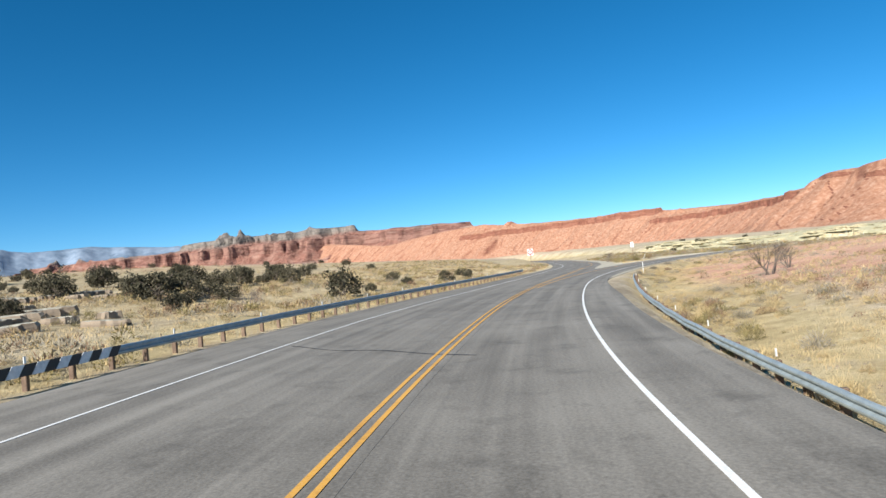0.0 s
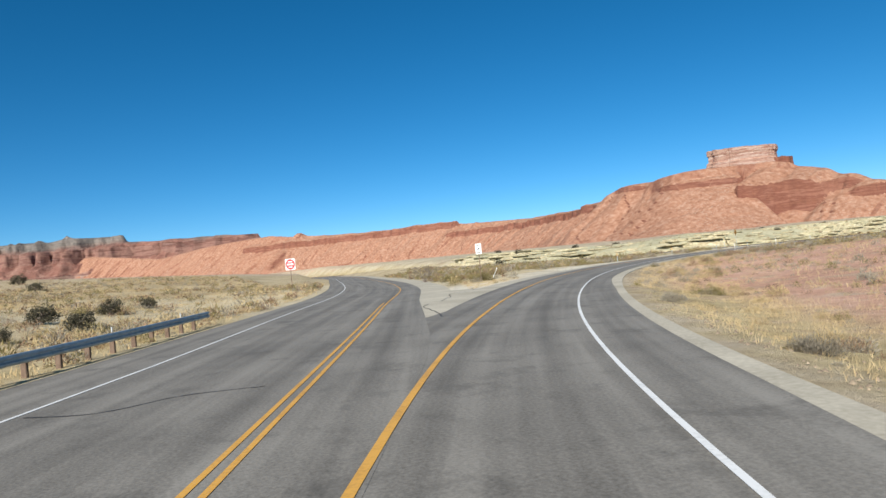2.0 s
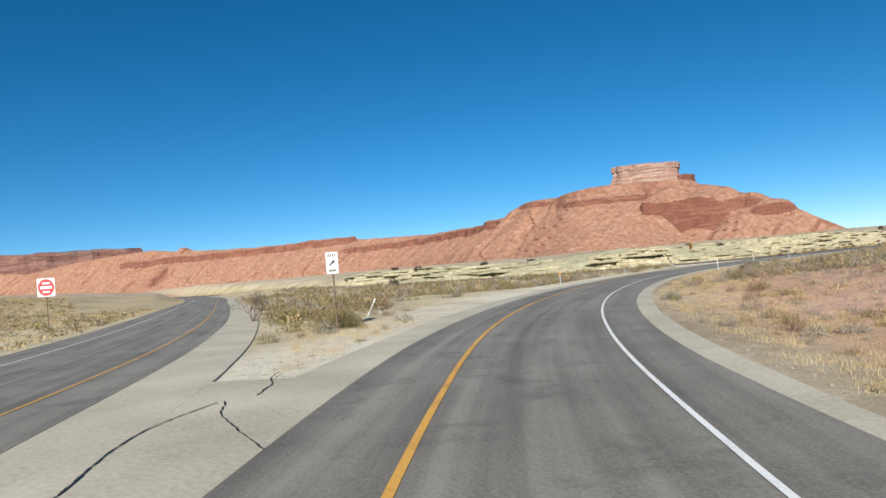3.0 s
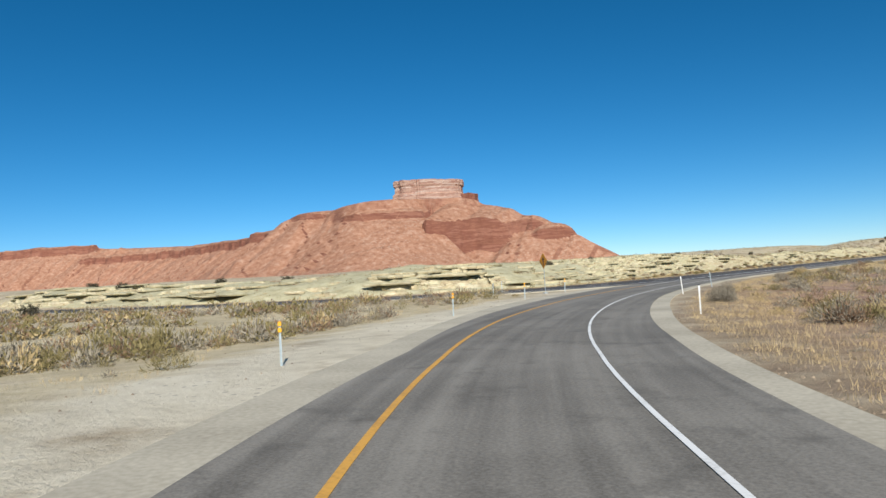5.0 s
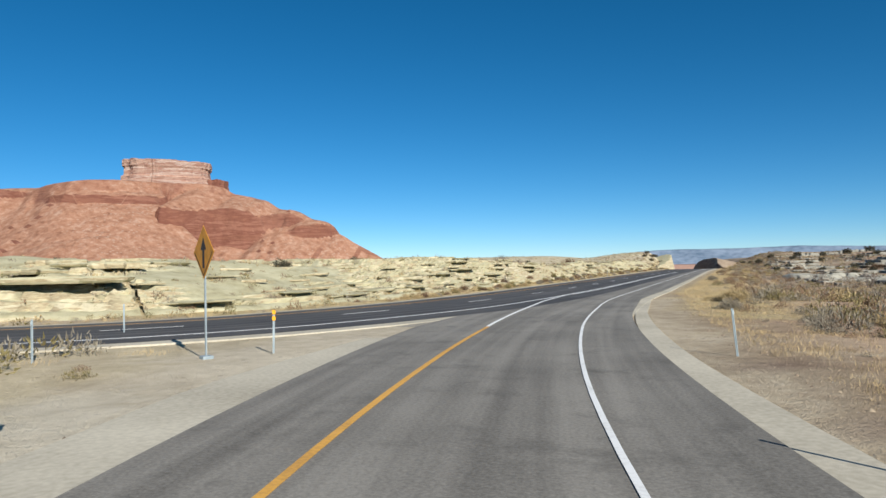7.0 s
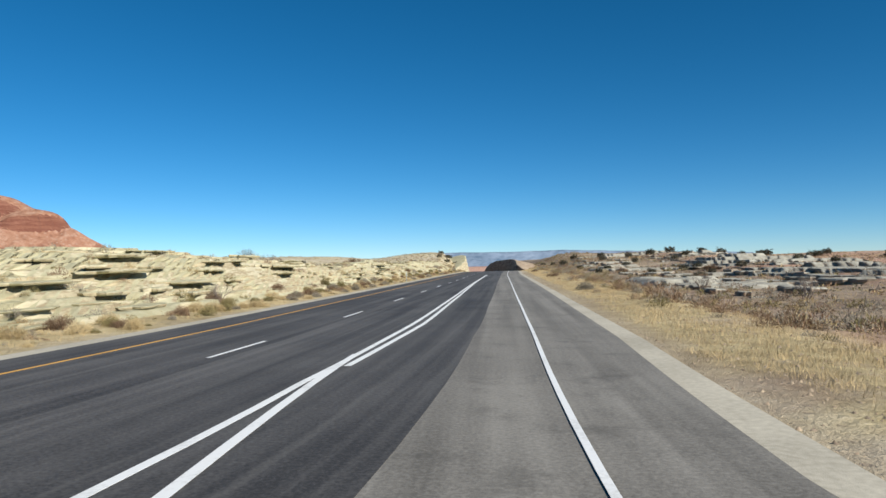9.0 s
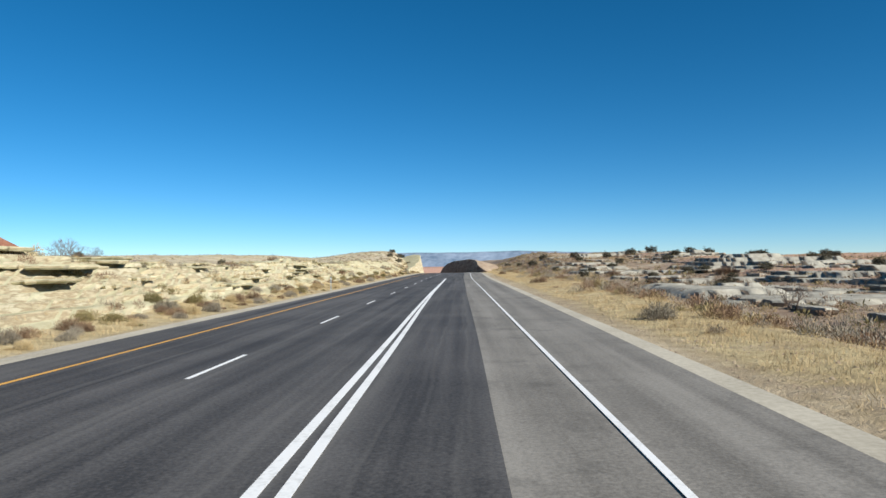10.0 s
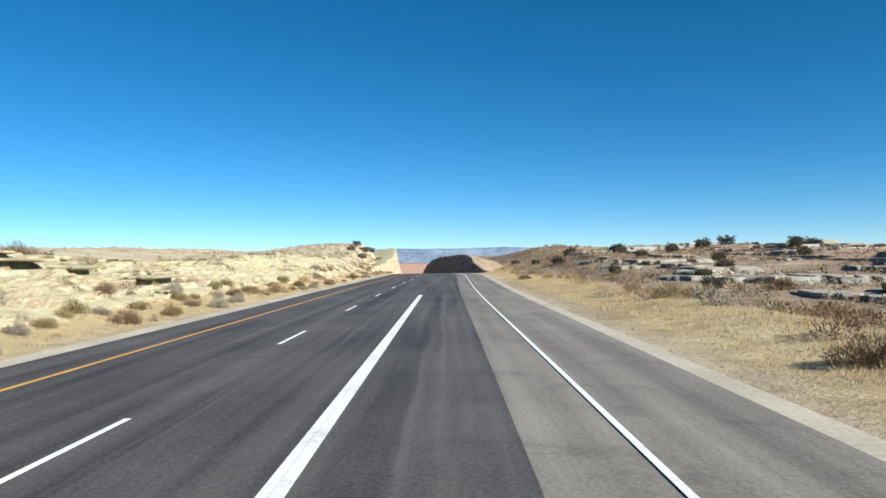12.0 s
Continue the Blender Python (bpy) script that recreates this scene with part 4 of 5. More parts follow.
def rock_bank(lo, hi, step, label):
    c, t, nr, s = HWY
    run, off = np.arange(H0 + lo, H0 + hi, 0.6), -np.arange(8.0, 37.5, step)
    cx, cy, nx, ny = (np.interp(run, s, q) for q in (c[:, 0], c[:, 1], nr[:, 0], nr[:, 1]))
    x, y = cx[:, None] + nx[:, None] * off[None, :], cy[:, None] + ny[:, None] * off[None, :]
    z, under = bank_z(x, y)
    x, y = x - nx[:, None] * under, y - ny[:, None] * under
    a, b = np.meshgrid(np.arange(len(run) - 1), np.arange(len(off) - 1), indexing="ij")
    k, m = (a * len(off) + b).ravel(), len(off)
    ob = new("rock_bank", fast_mesh("rock_bank", np.stack([x, y, z], -1).reshape(-1, 3), np.column_stack([k, k + 1, k + m + 1, k + m]), [M["pale_rock"]]))
    return tagged(ob, label, "rock bank", kind="structure")


rock_bank(-175, -30, 0.22, "pale sandstone terraces with thin shaded ledges behind the highway")
rock_bank(-30, 190, 0.14, "cream sandstone bank stepping up from the highway verge")
for a in range(-30, 110, 20):
    outcrop("long cream sandstone beds overhanging the bank behind the highway", bank_spots(HWY, H0 + a, H0 + a + 20, (11.6, 13.0, 14.6, 16.6, 19.5), 6.0, 2.8, 0.15), 0, 6, -0.1)
for a in range(-165, -30, 27):
    outcrop("long pale sandstone ledges with shaded undersides behind the highway", bank_spots(HWY, H0 + a, H0 + a + 27, (12.0, 15, 19, 24), 9.0, 5.5, 0.30), 0, 6, -0.05)


def east_ledges(lo, hi, near, far):
    """Grey bedrock that breaks down in shaded steps towards the wash beside the highway."""
    c, t, nr, s = HWY
    run, off = np.arange(H0 + lo, H0 + hi, 0.7), np.arange(near, far, 0.28)
    cx, cy, nx, ny = (np.interp(run, s, q)[:, None] for q in (c[:, 0], c[:, 1], nr[:, 0], nr[:, 1]))
    x, y = cx + nx * off[None, :], cy + ny * off[None, :]
    h = surface_z(x, y) + 0.2 + 1.0 * ragged(x, y, 18, 3, 3) + 0.5 * ragged(x, y, 4.5, 2, 3)
    tip = 0.35 * ragged(x, y, 45, 1, 2)
    u = (h + tip) / 0.6
    k = np.floor(u)
    fr = u - k
    z = 0.6 * (k + fade(fr, 0.62, 0.68) + 0.06 * (fr - 0.5)) - tip
    edge = np.minimum(np.minimum(fade(off, near, near + 4), 1 - fade(off, far - 6, far))[None, :], np.minimum(fade(run, H0 + lo, H0 + lo + 12), 1 - fade(run, H0 + hi - 12, H0 + hi))[:, None])
    z = z + 0.07 * ragged(x, y, 1.6, 4, 2) - 1.6 * (1 - edge)
    under = 0.6 * np.exp(-((fr - 0.605) / 0.035) ** 2)
    x, y = x + nx * under, y + ny * under
    a, b = np.meshgrid(np.arange(len(run) - 1), np.arange(len(off) - 1), indexing="ij")
    k, m = (a * len(off) + b).ravel(), len(off)
    ob = new("rock_ledges", fast_mesh("rock_ledges", np.stack([x, y, z], -1).reshape(-1, 3), np.column_stack([k, k + m, k + m + 1, k + 1]), [M["grey_rock"]]))
    return tagged(ob, "grey weathered sandstone ledges stepping down to a wash", "rock ledges", kind="structure")


east_ledges(38, 205, 19, 70)
for a in range(45, 195, 30):
    outcrop("grey weathered sandstone ledges above a sandy wash", bank_spots(HWY, H0 + a, H0 + a + 32, (26, 33, 42, 54), 9.0, 4.2, 0.45, sign=1), 6, 3, -0.2)
for x, y in ((120, -189), (112, -196), (98, -203), (128, -184), (88, -197), (104, -214)):
    spots = [(x + slab_rng.normal(0, 4), y + slab_rng.normal(0, 3), slab_rng.random() * 3, 1.5 + 2.5*slab_rng.random(), 1.2 + slab_rng.random(), 0.7 + 0.8*slab_rng.random()) for _ in range(7)]
    outcrop("pale grey boulders among dry scrub", [tuple(float(q) for q in p) for p in spots], 6, 3)

def cut_wall(name, plan, top, base, mat, label, seed, depth, bend, beds=()):
    ob = scarp(name, plan, top, base, depth, mat, step=0.7, rows=44, bands=beds, gully=0.10, grain=0.22, seed=seed, blocks=0.4, bend=bend, shelf=((0, 0.3), (1, 0.3)), back=16)
    return tagged(ob, label, "rock cut", kind="structure")


cut_wall("cut_west", [(-13.6, 165), (-13.9, 205), (-14.4, 238), (-15.2, 250), (-17.5, 258), (-22, 264)], [(0, 0.3), (30, 1.2), (56, 2.6), (74, 4.0), (86, 5.2), (93, 5.6), (99, 4.6), (108, 4.2), (140, 3)], -9, M["pale_rock"], "sunlit pale sandstone face of the road cut", 3, 0.2, 0.9, [(b, b + 0.8, -50, 5000) for b in (0.6, 1.9, 3.1, 4.3)])
# this side faces away from the sun; its rock colour is darkened to suit
cut_wall("cut_east", [(-9.6, 332), (-7.4, 318), (1.8, 250), (3.9, 218), (4.7, 204), (6.2, 199), (9, 196)], [(0, -1.0), (8, 0.8), (20, 2.2), (40, 3.2), (85, 3.6), (106, 3.3), (116, 2.7), (124, 1.9), (130, 0.9), (137, -0.5)], -12, M["shaded_brown_rock"], "brown rock face of the road cut, darkened for shade", 6, 0.36, 0.6)


# ---- guard rails ----
def sweep(points, profile):
    """Extrude a profile of (out, up) along plan points with heights: vertices and faces."""
    p = np.array(points, float)
    t = np.gradient(p[:, :2], axis=0)
    t /= np.linalg.norm(t, axis=1)[:, None]
    nr = np.stack([t[:, 1], -t[:, 0]], -1)
    m, v = len(profile), []
    for q, n in zip(p, nr):
        v += [(q[0] + n[0]*o, q[1] + n[1]*o, q[2] + h) for o, h in profile]
    f = [(i*m + j, i*m + j + 1, (i+1)*m + j + 1, (i+1)*m + j) for i in range(len(p) - 1) for j in range(m - 1)]
    return v, f


W_BEAM = [(0.0, 0.70), (0.05, 0.685), (0.08, 0.64), (0.08, 0.60), (0.015, 0.555), (0.015, 0.52), (0.08, 0.475), (0.08, 0.435), (0.05, 0.39), (0.0, 0.375), (-0.004, 0.38), (0.045, 0.40), (0.072, 0.44),
          (0.072, 0.47), (0.008, 0.515), (0.008, 0.56), (0.072, 0.605), (0.072, 0.635), (0.045, 0.68), (-0.004, 0.695), (0.0, 0.70)]


def box(cx, cy, cz, sx, sy, sz):
    """A bevelled box: vertices and faces."""
    bm = bmesh.new()
    bmesh.ops.create_cube(bm, size=1.0, matrix=Matrix.Translation((cx, cy, cz)) @ Matrix.Diagonal((sx, sy, sz, 1)))
    bmesh.ops.bevel(bm, geom=bm.edges[:], offset=min(sx, sy, sz) * 0.12, segments=1, affect="EDGES")
    v, f = [tuple(q.co) for q in bm.verts], [tuple(q.index for q in g.verts) for g in bm.faces]
    bm.free()
    return v, f


def guard_rail(curve, offset, lo, hi, side, sink_end=False, striped=False, lift=0.1):
    """A steel W-beam on timber posts, seen from the road."""
    c, t, nr, s = curve
    runs = np.arange(lo, hi, 0.95)
    pts = []
    for r in runs:
        o = float(np.interp(r, *zip(*offset))) if isinstance(offset, (list, tuple)) else offset
        x, y = float(np.interp(r, s, c[:, 0] + nr[:, 0]*o)), float(np.interp(r, s, c[:, 1] + nr[:, 1]*o))
        drop = 0.5 * float(fade(np.array(r), hi - 9, hi)) if sink_end else 0.0
        pts.append((x, y, height(x, y) + lift - drop))
    zs = np.convolve(np.pad([q[2] for q in pts], 7, mode="edge"), np.ones(15) / 15, "valid")
    pts = [(q[0], q[1], float(z)) for q, z in zip(pts, zs)]
    base = tagged(new("guard_rail"), "weathered galvanised guard rail on timber posts beside the road", "guard rail", group="guard rails")
    base.location = pts[0]
    prof = [(o * side, h) for o, h in W_BEAM]
    local = [(p[0] - pts[0][0], p[1] - pts[0][1], p[2] - pts[0][2]) for p in pts]
    for i in range(0, len(local) - 1, 4):          # four-metre lengths of beam, lapped at the posts
        v, f = sweep(local[i:i + 5], prof)
        part("beam", v, f, M["steel"], base)
    pv, pf = box(0, 0, 0.11, 0.14, 0.18, 1.0)
    post = bpy.data.meshes.new("post")
    post.from_pydata(pv, [], pf)
    post.materials.append(M["timber"])
    bv, bf = box(0, 0, 0.49, 0.12, 0.12, 0.24)
    block = bpy.data.meshes.new("block")
    block.from_pydata(bv, [], bf)
    block.materials.append(M["timber"])
    mv, mf = box(0, 0, 0.80, 0.09, 0.03, 0.2)
    marker = bpy.data.meshes.new("marker")
    marker.from_pydata(mv, [], mf)
    marker.materials.append(M["post_white"])
    for k, i in enumerate(range(0, len(local) - 1, 2)):
        d = Vector(local[min(i + 1, len(local) - 1)]) - Vector(local[i])
        turn = math.atan2(d.y, d.x)
        n = Vector((d.y, -d.x, 0)).normalized()
        for name, me, out in (("post", post, -0.22), ("block", block, -0.08)) + ((("marker", marker, -0.2),) if k % 4 == 1 else ()):
            ob = new(name, me)
            ob.parent = base
            ob.location = Vector(local[i]) + n * out * side
            ob.rotation_euler = (0, 0, turn)
    if striped:
        for k in range(12):
            a, b = Vector(local[0]), Vector(local[6])
            q = a + (b - a) * ((k + 0.5) / 12)
            d = (b - a).normalized()
            n = Vector((d.y, -d.x, 0)) * side
            vs = []
            for u, w in ((-0.36, 0.38), (0.10, 0.38), (0.36, 0.71), (-0.10, 0.71)):
                vs.append(tuple(q + d*u + n*0.105 + Vector((0, 0, w))))
            vs += [tuple(Vector(p) - n*0.02) for p in vs]
            part("stripe", vs, [(0, 1, 2, 3), (7, 6, 5, 4), (0, 4, 5, 1), (1, 5, 6, 2), (2, 6, 7, 3), (3, 7, 4, 0)], M["sign_black"] if k % 2 else M["sign_white"], base, "black and white end stripe")
    return base


guard_rail(MAIN, [(0, -11.9), (132, -11.9), (150, -11.6), (188, -9.9), (218, -9.4), (260, -9.6)], 131, 228, 1, striped=True)
guard_rail(RAMP, [(0, 6.1), (S0 + 40, 6.1), (S0 + 72, 5.6)], S0 - 14, S0 + 71, -1, sink_end=True, lift=0.0)


# ---- signs and markers ----
def plate(name, outline, thick, mat, parent, label="", y=0.0):
    """A flat plate standing in the x-z plane, facing -y."""
    n = len(outline)
    v = [(x, y - thick/2, z) for x, z in outline] + [(x, y + thick/2, z) for x, z in outline]
    f = [tuple(range(n)), tuple(range(2*n - 1, n - 1, -1))] + [(i, n + i, n + (i+1) % n, (i+1) % n) for i in range(n)]
    return part(name, v, f, mat, parent, label)


def rounded(w, h, r, cz, cx=0.0, n=4):
    out = []
    for sx, sz, a0 in ((1, -1, -90), (1, 1, 0), (-1, 1, 90), (-1, -1, 180)):
        for k in range(n + 1):
            a = radians(a0 + 90 * k / n)
            out.append((cx + sx*(w/2 - r) + r*math.cos(a), cz + sz*(h/2 - r) + r*math.sin(a)))
    return out


def u_post(h, w=0.06):
    """A hat-section steel post."""
    prof = [(-w/2, 0.0), (-w/4, 0.0), (-w/5, 0.035), (w/5, 0.035), (w/4, 0.0), (w/2, 0.0), (w/2, -0.006), (w/4 - 0.004, -0.006), (w/5 - 0.004, 0.028), (-w/5 + 0.004, 0.028), (-w/4 + 0.004, -0.006), (-w/2, -0.006)]
    n = len(prof)
    v = [(x, y, z) for z in (-0.2, h) for x, y in prof]
    f = [(i, (i+1) % n, n + (i+1) % n, n + i) for i in range(n)] + [tuple(range(n, 2*n))]
    return v, f


def facing(x, y, dx, dy, lean=0.0):
    """A pose on the ground at x, y whose front (-y) looks along dx, dy."""
    return Matrix.Translation((x, y, height(x, y))) @ Euler((0, lean, math.atan2(dy, dx) + math.pi/2)).to_matrix().to_4x4()


def entry_sign():
    ob = tagged(new("no_entry_sign"), "white square sign with a red disc on a steel post", "road sign")
    v, f = u_post(4.6, 0.1)
    part("post", v, f, M["rust_steel"], ob)
    panel = plate("panel", rounded(1.75, 1.75, 0.12, 4.1), 0.02, M["sign_white"], ob, y=-0.04)
    disc = plate("disc", [(0.8*math.cos(a*math.pi/20), 4.1 + 0.8*math.sin(a*math.pi/20)) for a in range(40)], 0.008, M["sign_red"], panel, "red disc", y=-0.056)
    plate("bar", rounded(1.15, 0.26, 0.02, 4.1), 0.006, M["sign_white"], panel, "white bar", y=-0.064)
    for z, w in ((4.5, 0.75), (3.68, 0.7)):
        plate("word_bar", rounded(w, 0.17, 0.02, z), 0.004, M["sign_white"], panel, "unreadable white wording", y=-0.064)
    return ob


def exit_sign():
    ob = tagged(new("exit_sign"), "white upright sign with a black arrow on a brown post", "road sign")
    v, f = box(0, 0.04, 1.4, 0.09, 0.09, 3.2)
    part("post", v, f, M["timber"], ob)
    panel = plate("panel", rounded(0.66, 1.1, 0.05, 3.45), 0.015, M["sign_white"], ob, y=-0.015)
    a = radians(40)
    arrow = [(-0.2, -0.045), (0.04, -0.045), (0.04, -0.12), (0.22, 0.0), (0.04, 0.12), (0.04, 0.045), (-0.2, 0.045)]
    plate("arrow", [(x*math.cos(a) - z*math.sin(a), 3.45 + x*math.sin(a) + z*math.cos(a)) for x, z in arrow], 0.006, M["sign_black"], panel, "black arrow", y=-0.027)
    for k in range(4):
        plate("word_bar", rounded(0.085, 0.17, 0.01, 3.84, -0.18 + 0.12*k), 0.004, M["asphalt"], panel, "unreadable grey wording", y=-0.026)
    plate("word_bar", rounded(0.42, 0.12, 0.01, 3.06), 0.004, M["asphalt"], panel, "faded grey wording", y=-0.026)
    return ob


def diamond_sign():
    ob = tagged(new("warning_sign"), "amber diamond warning sign with a black symbol on steel post", "road sign")
    v, f = u_post(3.3, 0.07)
    part("post", v, f, M["steel"], ob)
    panel = plate("panel", [(0, 2.2), (0.74, 2.94), (0, 3.68), (-0.74, 2.94)], 0.012, M["sign_amber"], ob, y=-0.02)
    plate("border", [(0, 2.28), (0.66, 2.94), (0.62, 2.94), (0, 2.32), (-0.62, 2.94), (-0.66, 2.94)], 0.003, M["sign_black"], panel, "black border", y=-0.03)
    plate("symbol", [(-0.07, 2.5), (0.07, 2.5), (0.07, 3.0), (0.2, 3.0), (0, 3.35), (-0.2, 3.0), (-0.07, 3.0)], 0.004, M["sign_black"], panel, "black arrow symbol", y=-0.03)
    v, f = box(0, 0.02, 0.04, 0.3, 0.3, 0.1)
    part("base_plate", v, f, M["steel"], ob)
    return ob


s1 = entry_sign()
s1.matrix_world = facing(-2.5, -124.1, 0.95, -0.22) @ Matrix.Diagonal((0.82, 0.9, 0.95, 1))
s2 = exit_sign()
s2.matrix_world = facing(37.9, -112.0, 0.86, -0.50) @ Matrix.Diagonal((0.88, 0.9, 0.95, 1))
s3 = diamond_sign()
s3.matrix_world = facing(-4.4, -37.6, -0.46, -0.89)


def delineator(head, name="marker_post"):
    ob = new(name)
    v, f = u_post(1.22, 0.06)
    part("post", v, f, M["post_white"] if head == "white" else M["steel"], ob)
    if head == "plain":
        plate("reflector", rounded(0.06, 0.1, 0.02, 1.12), 0.01, M["steel"], ob, "dull back of a reflector", y=-0.02)
        return ob
    if head == "orange":
        for z in (1.02, 1.2):
            plate("reflector", rounded(0.1, 0.13, 0.03, z), 0.012, M["orange"], ob, "orange reflector", y=-0.02)
    else:
        plate("reflector", rounded(0.07, 0.2, 0.02, 1.1), 0.01, M["sign_white"], ob, "white reflector", y=-0.02)
        v, f = box(0, 0, 1.25, 0.065, 0.04, 0.05)
        part("cap", v, f, M["sign_black"], ob, "dark cap")
    return ob


amber_post = tagged(delineator("orange"), "slim steel marker post with two orange reflectors in sand", "marker post", "", "")
amber_post["group"] = "amber marker posts"
amber_post.matrix_world = facing(14.2, -78.8, 0.75, -0.66)
for x, y in ((5.6, -61.6), (-0.4, -46.4), (-3.4, -35.9)):
    copy_thing(amber_post, facing(x, y, 0.6, -0.8, 0.02))
white_post = tagged(delineator("white"), "slim white plastic marker post with dark cap at the verge", "marker post", "white marker posts")
white_post.matrix_world = facing(19.1, -61.0, 0.6, -0.8)
for x, y, lean in ((100.5, -133.7, 0.0), (11.1, -44.0, -0.08), (31.4, -107.6, 0.55)):
    copy_thing(white_post, facing(x, y, 0.6, -0.8, lean))

plain_post = tagged(delineator("plain"), "thin bare steel marker post on the far verge", "marker post", "plain marker posts")
plain_post.matrix_world = facing(-11.7, 72.5, 0.3, -0.95)
for x, y, lean in ((9.1, -33.6, -0.1), (-13.7, -31.8, 0.0), (-9.0, -39.3, 0.0)):
    copy_thing(plain_post, facing(x, y, 0.6, -0.8, lean))

# ---- plants ----
veg = np.random.default_rng(5)


def leaf_cards(centres, size, upward=0.4, aspect=2.2):
    """Small pointed leaves (kites) at the given places, turned at random."""
    n = len(centres)
    d = veg.normal(size=(n, 3))
    d[:, 2] += upward
    d /= np.linalg.norm(d, axis=1)[:, None]
    e = np.cross(d, veg.normal(size=(n, 3)))
    e /= np.linalg.norm(e, axis=1)[:, None]
    s = (size * (0.6 + 0.8 * veg.random(n)))[:, None]
    v = np.stack([centres - d*s*aspect/2, centres + e*s*0.5, centres + d*s*aspect/2, centres - e*s*0.5], 1).reshape(-1, 3)
    return v, np.arange(4*n).reshape(n, 4)


def shrub_cloud(n, size, lobes, long=0.35):
    """A bush of about unit radius: rounded lobes of many slender twigs that fan out from the root. long: length of the twigs."""
    domes = []
    for k in range(lobes):
        a, d = 6.28 * (k + veg.random()) / lobes, (0.0 if k == 0 else 0.34 + 0.22 * veg.random())
        rad, tall = (0.62, 0.78) if k == 0 else (0.34 + 0.20 * veg.random(), 0.44 + 0.28 * veg.random())
        domes.append((d*math.cos(a), d*math.sin(a), rad, tall))
    lob = np.array(domes)
    pick = lob[veg.choice(lobes, size=n, p=lob[:, 2] ** 2 / (lob[:, 2] ** 2).sum())]
    up = veg.random(n)
    az, level = veg.random(n) * 6.283, np.sqrt(1 - up*up) ** 0.8
    way = np.column_stack([pick[:, 2]*level*np.cos(az), pick[:, 2]*level*np.sin(az), pick[:, 3]*up])
    root = np.column_stack([pick[:, 0], pick[:, 1], np.zeros(n)])
    reach = (0.66 + 0.42 * veg.random(n) ** 0.8)[:, None]
    tip = root + way * reach + veg.normal(0, 0.03, (n, 3)) + np.array([0, 0, 0.03])
    start = root + way * np.maximum(reach - long * (0.6 + 0.8 * veg.random((n, 1))), 0.05) + veg.normal(0, 0.03, (n, 3))
    tip[:, 2], start[:, 2] = np.maximum(tip[:, 2], 0.05), np.maximum(start[:, 2], 0.0)
    side = np.cross(tip - start, veg.normal(size=(n, 3)))
    side *= (size * (0.6 + 0.8 * veg.random(n)) / np.linalg.norm(side, axis=1))[:, None]
    sprays = np.stack([start - side * 0.5, start + side * 0.5 + (tip - start) * 0.3, tip], 1).reshape(-1, 3)
    return sprays, np.arange(3*n).reshape(n, 3)


def blades(n, height_, spread, width, base=0.35):
    """A grass tuft: narrow three-sided blades leaning outward."""
    a = veg.random(n) * 2 * math.pi
    r = spread * base * np.sqrt(veg.random(n))
    b = np.column_stack([np.cos(a)*r, np.sin(a)*r, np.zeros(n) - 0.02])
    h = height_ * (0.6 + 0.6*veg.random(n))
    tip = b + np.column_stack([veg.normal(0, 0.35, n)*h, veg.normal(0, 0.35, n)*h, h])
    side = np.column_stack([-np.sin(a), np.cos(a), np.zeros(n)]) * width
    v = np.stack([b - side, b + side, tip], 1).reshape(-1, 3)
    return v, np.arange(3*n).reshape(n, 3)


def stems(n, reach, up, width=0.018):
    """Thin woody stems fanning from the root, three-sided."""
    v, f = [], []
    for k in range(n):
        a, r = veg.random() * 2*math.pi, reach * (0.4 + 0.6*veg.random())
        tip = np.array([math.cos(a)*r, math.sin(a)*r, up*(0.5 + 0.5*veg.random())])
        mid = tip * 0.5 + np.array([0, 0, 0.08]) + veg.normal(0, 0.04, 3)
        for q, w in ((np.zeros(3), width), (mid, width*0.7), (tip, width*0.25)):
            for j in range(3):
                v.append(q + w*np.array([math.cos(j*2.1), math.sin(j*2.1), 0]))
        o = len(v) - 9
        for s in range(2):
            for j in range(3):
                f.append((o + s*3 + j, o + s*3 + (j+1) % 3, o + s*3 + 3 + (j+1) % 3, o + s*3 + 3 + j))
    return np.array(v), np.array(f)


KINDS = {"sage": "grey-green sagebrush clump with dry twigs on sandy ground", "olive": "olive rabbitbrush clump with yellowed tips on sandy ground", "rust": "rust-brown dry brush clump on sandy ground", "gold": "straw-coloured dry bush clump among grass"}
NEAR = {}
for kind in KINDS:
    for j in range(3):
        v, f = shrub_cloud(2600, 0.018, 5 + j, 0.22)
        sv, sf = stems(16, 0.7, 0.6, 0.012)
        NEAR[kind, j] = (fast_mesh("foliage", v, f, [M[kind]], True), fast_mesh("stem_cluster", sv, sf, [M["twig"]]))
LOW = {(kind, d): [shrub_cloud(*size) for _ in range(4)] for kind in KINDS for d, size in enumerate(((330, 0.038, 5, 0.25), (90, 0.07, 4, 0.28), (24, 0.15, 3, 0.36)))}


